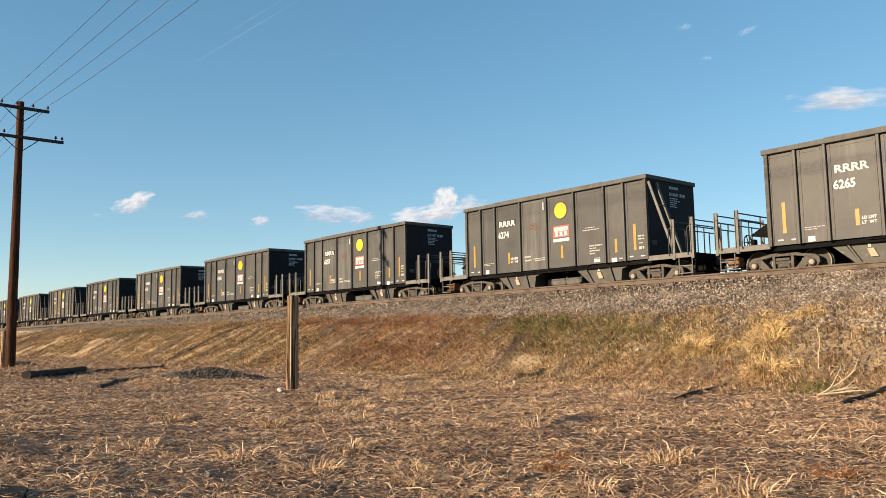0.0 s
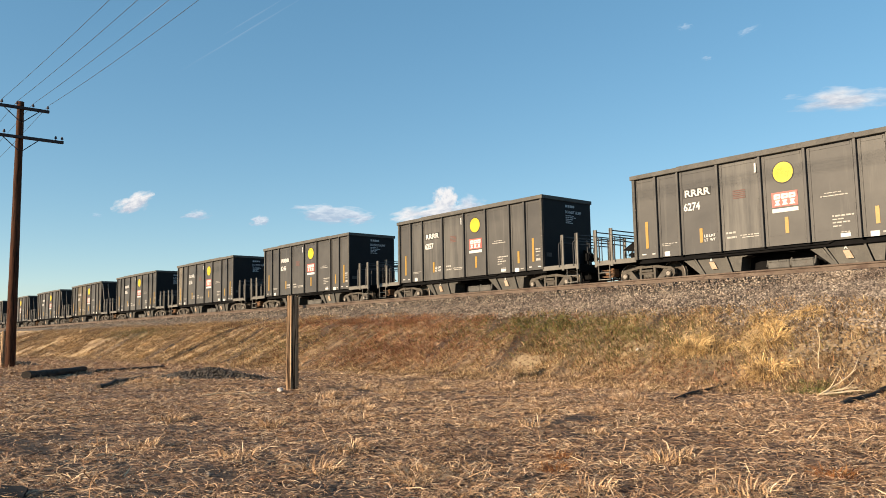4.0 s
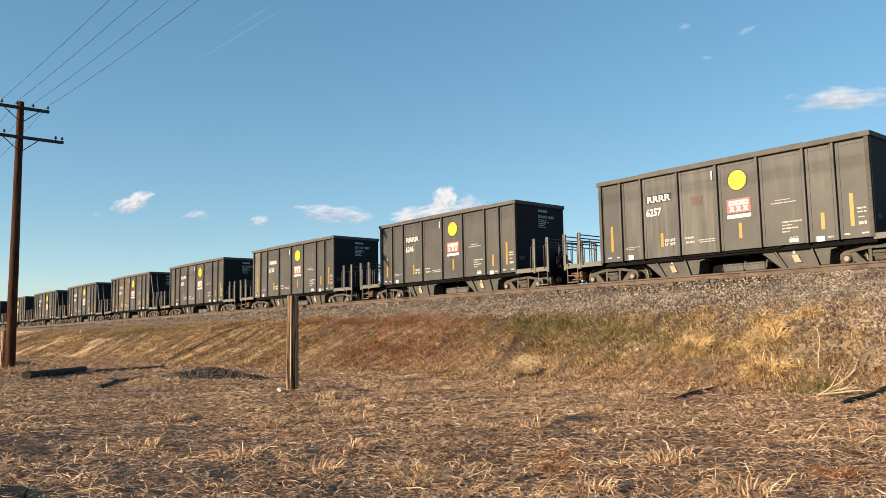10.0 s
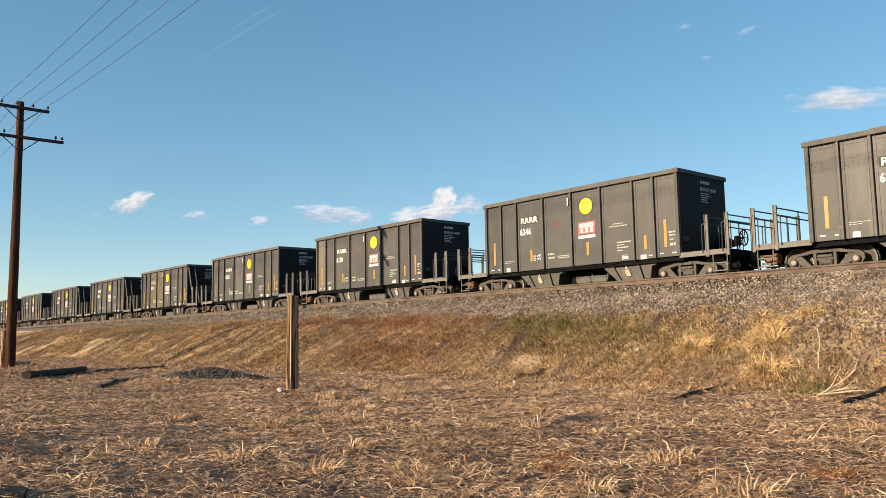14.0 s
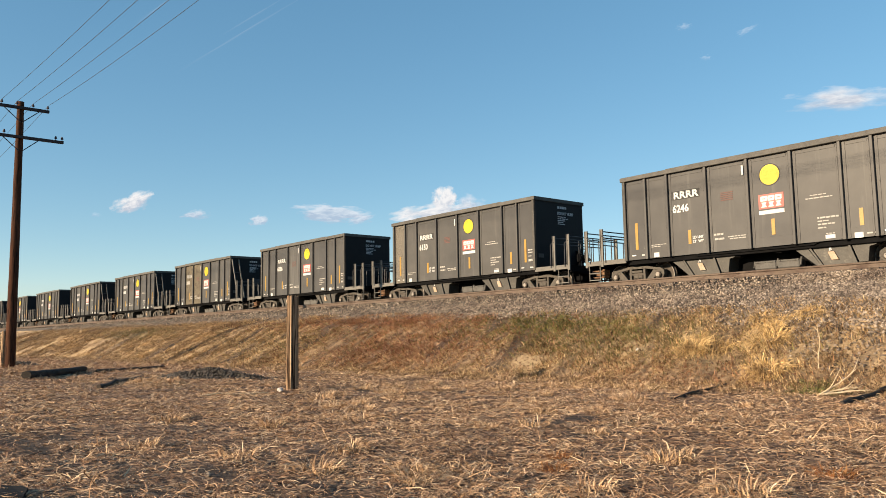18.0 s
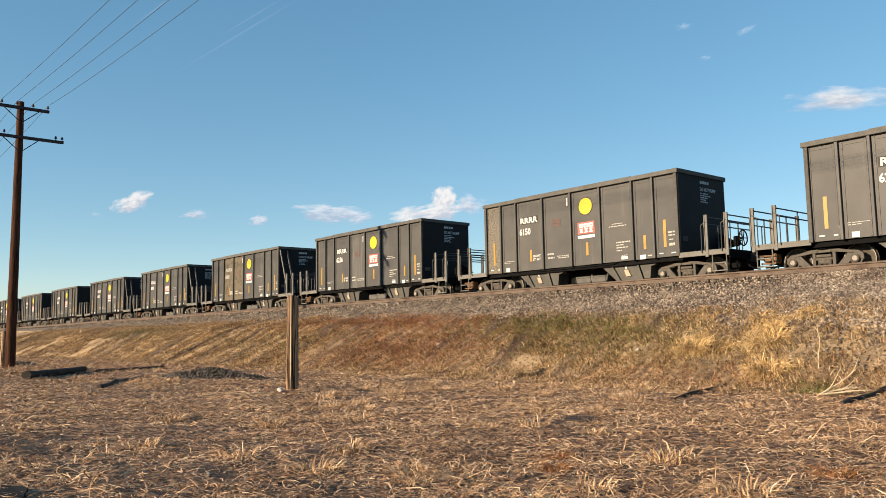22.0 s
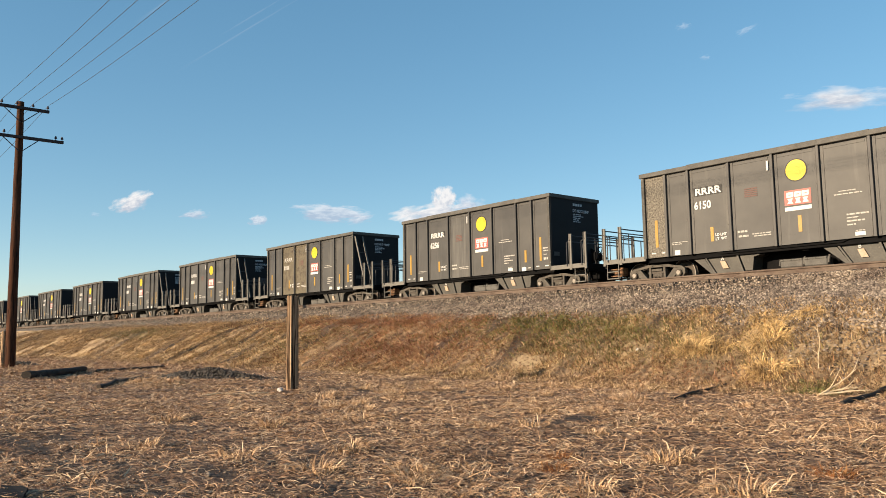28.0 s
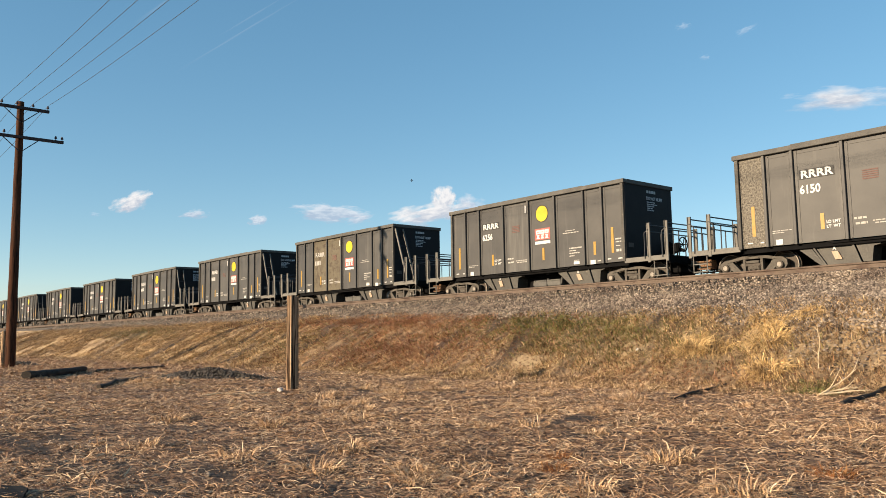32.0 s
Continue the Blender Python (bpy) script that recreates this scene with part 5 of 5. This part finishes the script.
def cloud_mat(name, scale, lo, hi, white, seed, top=1.0):
    m, nt, b = node_mat(name)
    tc = nt.nodes.new("ShaderNodeTexCoord")
    mp = nt.nodes.new("ShaderNodeMapping")
    mp.inputs["Location"].default_value = (seed * 3.1, seed * 1.7, seed)
    nt.links.new(tc.outputs["Object"], mp.inputs[0])
    n = noise_of(nt, mp.outputs[0], scale, 6, 0.54)
    ln = nt.nodes.new("ShaderNodeVectorMath")
    ln.operation = "LENGTH"
    nt.links.new(tc.outputs["Object"], ln.inputs[0])
    sub = nt.nodes.new("ShaderNodeMath")
    sub.operation = "MULTIPLY_ADD"
    sub.inputs[1].default_value, sub.inputs[2].default_value = -0.62, 0.62
    nt.links.new(ln.outputs["Value"], sub.inputs[0])
    ad = nt.nodes.new("ShaderNodeMath")
    ad.operation = "ADD"
    nt.links.new(n, ad.inputs[0])
    nt.links.new(sub.outputs[0], ad.inputs[1])
    a = ramp(nt, ad.outputs[0], [(lo, (0, 0, 0)), (hi, (top, top, top))])
    # the sheet glows by itself; sunlit top and dull base are in its colour
    em = nt.nodes.new("ShaderNodeEmission")
    puff = noise_of(nt, mp.outputs[0], scale * 1.6, 6, 0.6)
    split = nt.nodes.new("ShaderNodeSeparateXYZ")
    nt.links.new(tc.outputs["Object"], split.inputs[0])
    lift = nt.nodes.new("ShaderNodeMath")
    lift.operation = "MULTIPLY_ADD"
    lift.inputs[1].default_value = 0.28
    nt.links.new(split.outputs["Y"], lift.inputs[0])
    nt.links.new(puff, lift.inputs[2])
    nt.links.new(ramp(nt, lift.outputs[0], [(0.34, tuple(q * w for q, w in zip(white, (0.66, 0.73, 0.84)))), (0.62, tuple(q * 1.08 for q in white))]), em.inputs[0])
    tr = nt.nodes.new("ShaderNodeBsdfTransparent")
    ms = nt.nodes.new("ShaderNodeMixShader")
    nt.links.new(a, ms.inputs[0])
    nt.links.new(tr.outputs[0], ms.inputs[1])
    nt.links.new(em.outputs[0], ms.inputs[2])
    nt.links.new(ms.outputs[0], nt.nodes["Material Output"].inputs[0])
    return m


CLOUDS = []


def veil(name, u, v, hw, hh, roll, mat, label, dist=3000):
    """A thin far sheet of cloud, gently bowed, of half size hw by hh (as tangents)."""
    bm = bmesh.new()
    bmesh.ops.create_grid(bm, x_segments=8, y_segments=8, size=1.0)
    for w in bm.verts:
        w.co.z = -0.02 * w.co.length_squared
    ob = part(name, bm, mat, None, "")
    p = bearing(u, v, dist)
    ob.matrix_basis = Matrix.Translation(p) @ CAM_Q.to_4x4() @ Matrix.Rotation(radians(roll), 4, "Z") @ Matrix.Diagonal((hw * dist, hh * dist, hh * dist, 1))
    tagged(ob, label, "cloud")
    CLOUDS.append(ob)
    return ob


BIRD = []


def build_bird():
    bird = tagged(new("bird"), "small dark bird gliding across the open sky", "bird")
    bm = bmesh.new()
    bmesh.ops.create_uvsphere(bm, u_segments=12, v_segments=8, radius=1.0, matrix=Matrix.Diagonal((0.11, 0.04, 0.038, 1)))
    body = part("body", bm, RUBBER, bird, smooth=True)
    bm = bmesh.new()
    rod(bm, (0.10, 0, 0.015), (0.145, 0, 0.008), 0.026, 8, 0.004)
    part("head", bm, RUBBER, bird)
    bm = bmesh.new()
    prism(bm, [(-0.08, 0.0), (-0.08, 0.012), (-0.19, 0.008), (-0.19, 0.002)], -0.025, 0.025)
    part("tail", bm, RUBBER, bird)
    for s in (-1, 1):
        bm = bmesh.new()
        prism(bm, [(0.05, -0.003), (0.05, 0.006), (-0.05, 0.004), (-0.05, -0.001)], min(0, s * 0.17), max(0, s * 0.17))
        for v in bm.verts:
            v.co.z += 0.25 * abs(v.co.y) + 0.02
            v.co.x -= 0.25 * abs(v.co.y)
        part("wing", bm, RUBBER, bird)
    bird.scale = (0.34, 0.34, 0.34)
    BIRD.append(bird)


def build_clouds():
    bright, dull, thin = (0.39, 0.385, 0.385), (0.33, 0.35, 0.38), (0.28, 0.335, 0.39)
    rows = (
        (236, 360, 42, 19, 20, 1.9, 0.56, 0.86, bright), (349, 381, 34, 11, 3, 2.0, 0.66, 0.95, dull), (460, 391, 24, 14, 5, 2.0, 0.64, 0.9, dull),
        (588, 378, 80, 20, -3, 2.4, 0.60, 0.82, dull), (640, 388, 40, 14, 8, 2.0, 0.66, 1.0, dull), (172, 381, 14, 6, 0, 2.0, 0.7, 1.0, thin),
        (762, 380, 76, 22, 10, 2.2, 0.56, 0.84, bright), (788, 360, 26, 34, 0, 2.2, 0.55, 0.80, bright), (835, 366, 44, 26, -5, 2.0, 0.66, 1.0, dull),
        (1500, 178, 116, 28, 4, 1.8, 0.58, 1.0, (0.36, 0.365, 0.375)), (1322, 56, 34, 10, 25, 2.4, 0.72, 1.1, thin), (1250, 103, 16, 7, 5, 2.4, 0.72, 1.1, thin), (1213, 48, 22, 10, 10, 2.4, 0.74, 1.15, thin),
        (430, 60, 150, 2.6, 31, 3.0, 0.55, 1.0, dull), (450, 30, 80, 2.4, 31, 5.0, 0.60, 1.0, dull), (280, 16, 60, 3.0, 36, 3.0, 0.55, 1.0, dull))
    for i, (px, py, hw, hh, roll, sc, lo, hi, col) in enumerate(rows):
        k = 1 / 1408.5
        veil("cloud", (px - 784) * k, (441 - py) * k, hw * k, hh * k, roll, cloud_mat("cloud_%d" % i, sc, lo, min(hi, 1.0), col, i + 1, 0.10 if hh < 5 else 0.38 if col is thin else 0.8 if col is dull else 1.0), "small white cloud far off in the blue sky", 3000 + i * 12)


# ---- what moves ----


def run_of_train(t):
    """Way of the train along the track at t seconds: it rolls in at 2.3 m/s and slows."""
    return -2.58189 + 2.32723 * t - 0.025469 * t ** 2 + 0.000801094 * t ** 3 - 1.9127e-05 * t ** 4


def motions():
    for k, car in enumerate(TRAIN):
        x0 = -HALF - k * PITCHLEN
        walk(car, [(t, pose(run_of_train(t) + x0, Y_TRAIN, RAILTOP)) for t in np.arange(0, 32.01, 1.0)])
        for bogie in [c for c in car.children if c.name.startswith("bogie")]:
            for ws in [c for c in bogie.children if c.name.startswith("wheelset")]:
                base = Matrix.Translation(ws.matrix_basis.translation)
                walk(ws, [(t, base @ Matrix.Rotation((run_of_train(t) + 2.58) / 0.457, 4, "Y")) for t in np.arange(0, 32.01, 0.25)])
    # the bird crosses the sky from behind the pole late in the clip
    aim = CAM_Q.to_4x4() @ Matrix.Rotation(radians(-20), 4, "X")
    way = ((0.0, -5.68, 0.06), (20.0, -2.26, 0.12), (28.5, -0.555, 0.160), (29.0, -0.467, 0.146), (29.4, -0.394, 0.133), (29.8, -0.332, 0.127), (30.2, -0.270, 0.127), (30.6, -0.212, 0.1275), (31.0, -0.160, 0.124), (31.4, -0.1115, 0.108), (31.7, -0.0767, 0.098), (32.0, -0.042, 0.087))
    walk(BIRD[0], [(t, Matrix.Translation(bearing(u + 0.003, v - 0.001, 32)) @ aim) for t, u, v in way])
    for c in CLOUDS:
        m = c.matrix_basis.copy()
        walk(c, [(0.0, m), (32.0, Matrix.Translation(CAM_Q @ Vector((-8, 3, 0))) @ m)])


build_ground()
build_track(Y_TRAIN, "rear railway track with rusty rails on wooden ties", False)
build_track(Y_FRONT, "front railway track with rusty rails on wooden ties", True)
build_train()
build_pole()
build_post()
build_clutter()
build_tufts()
build_bird()
build_clouds()
build_litter()
build_far_weeds()
build_ballast()
build_clods()
motions()
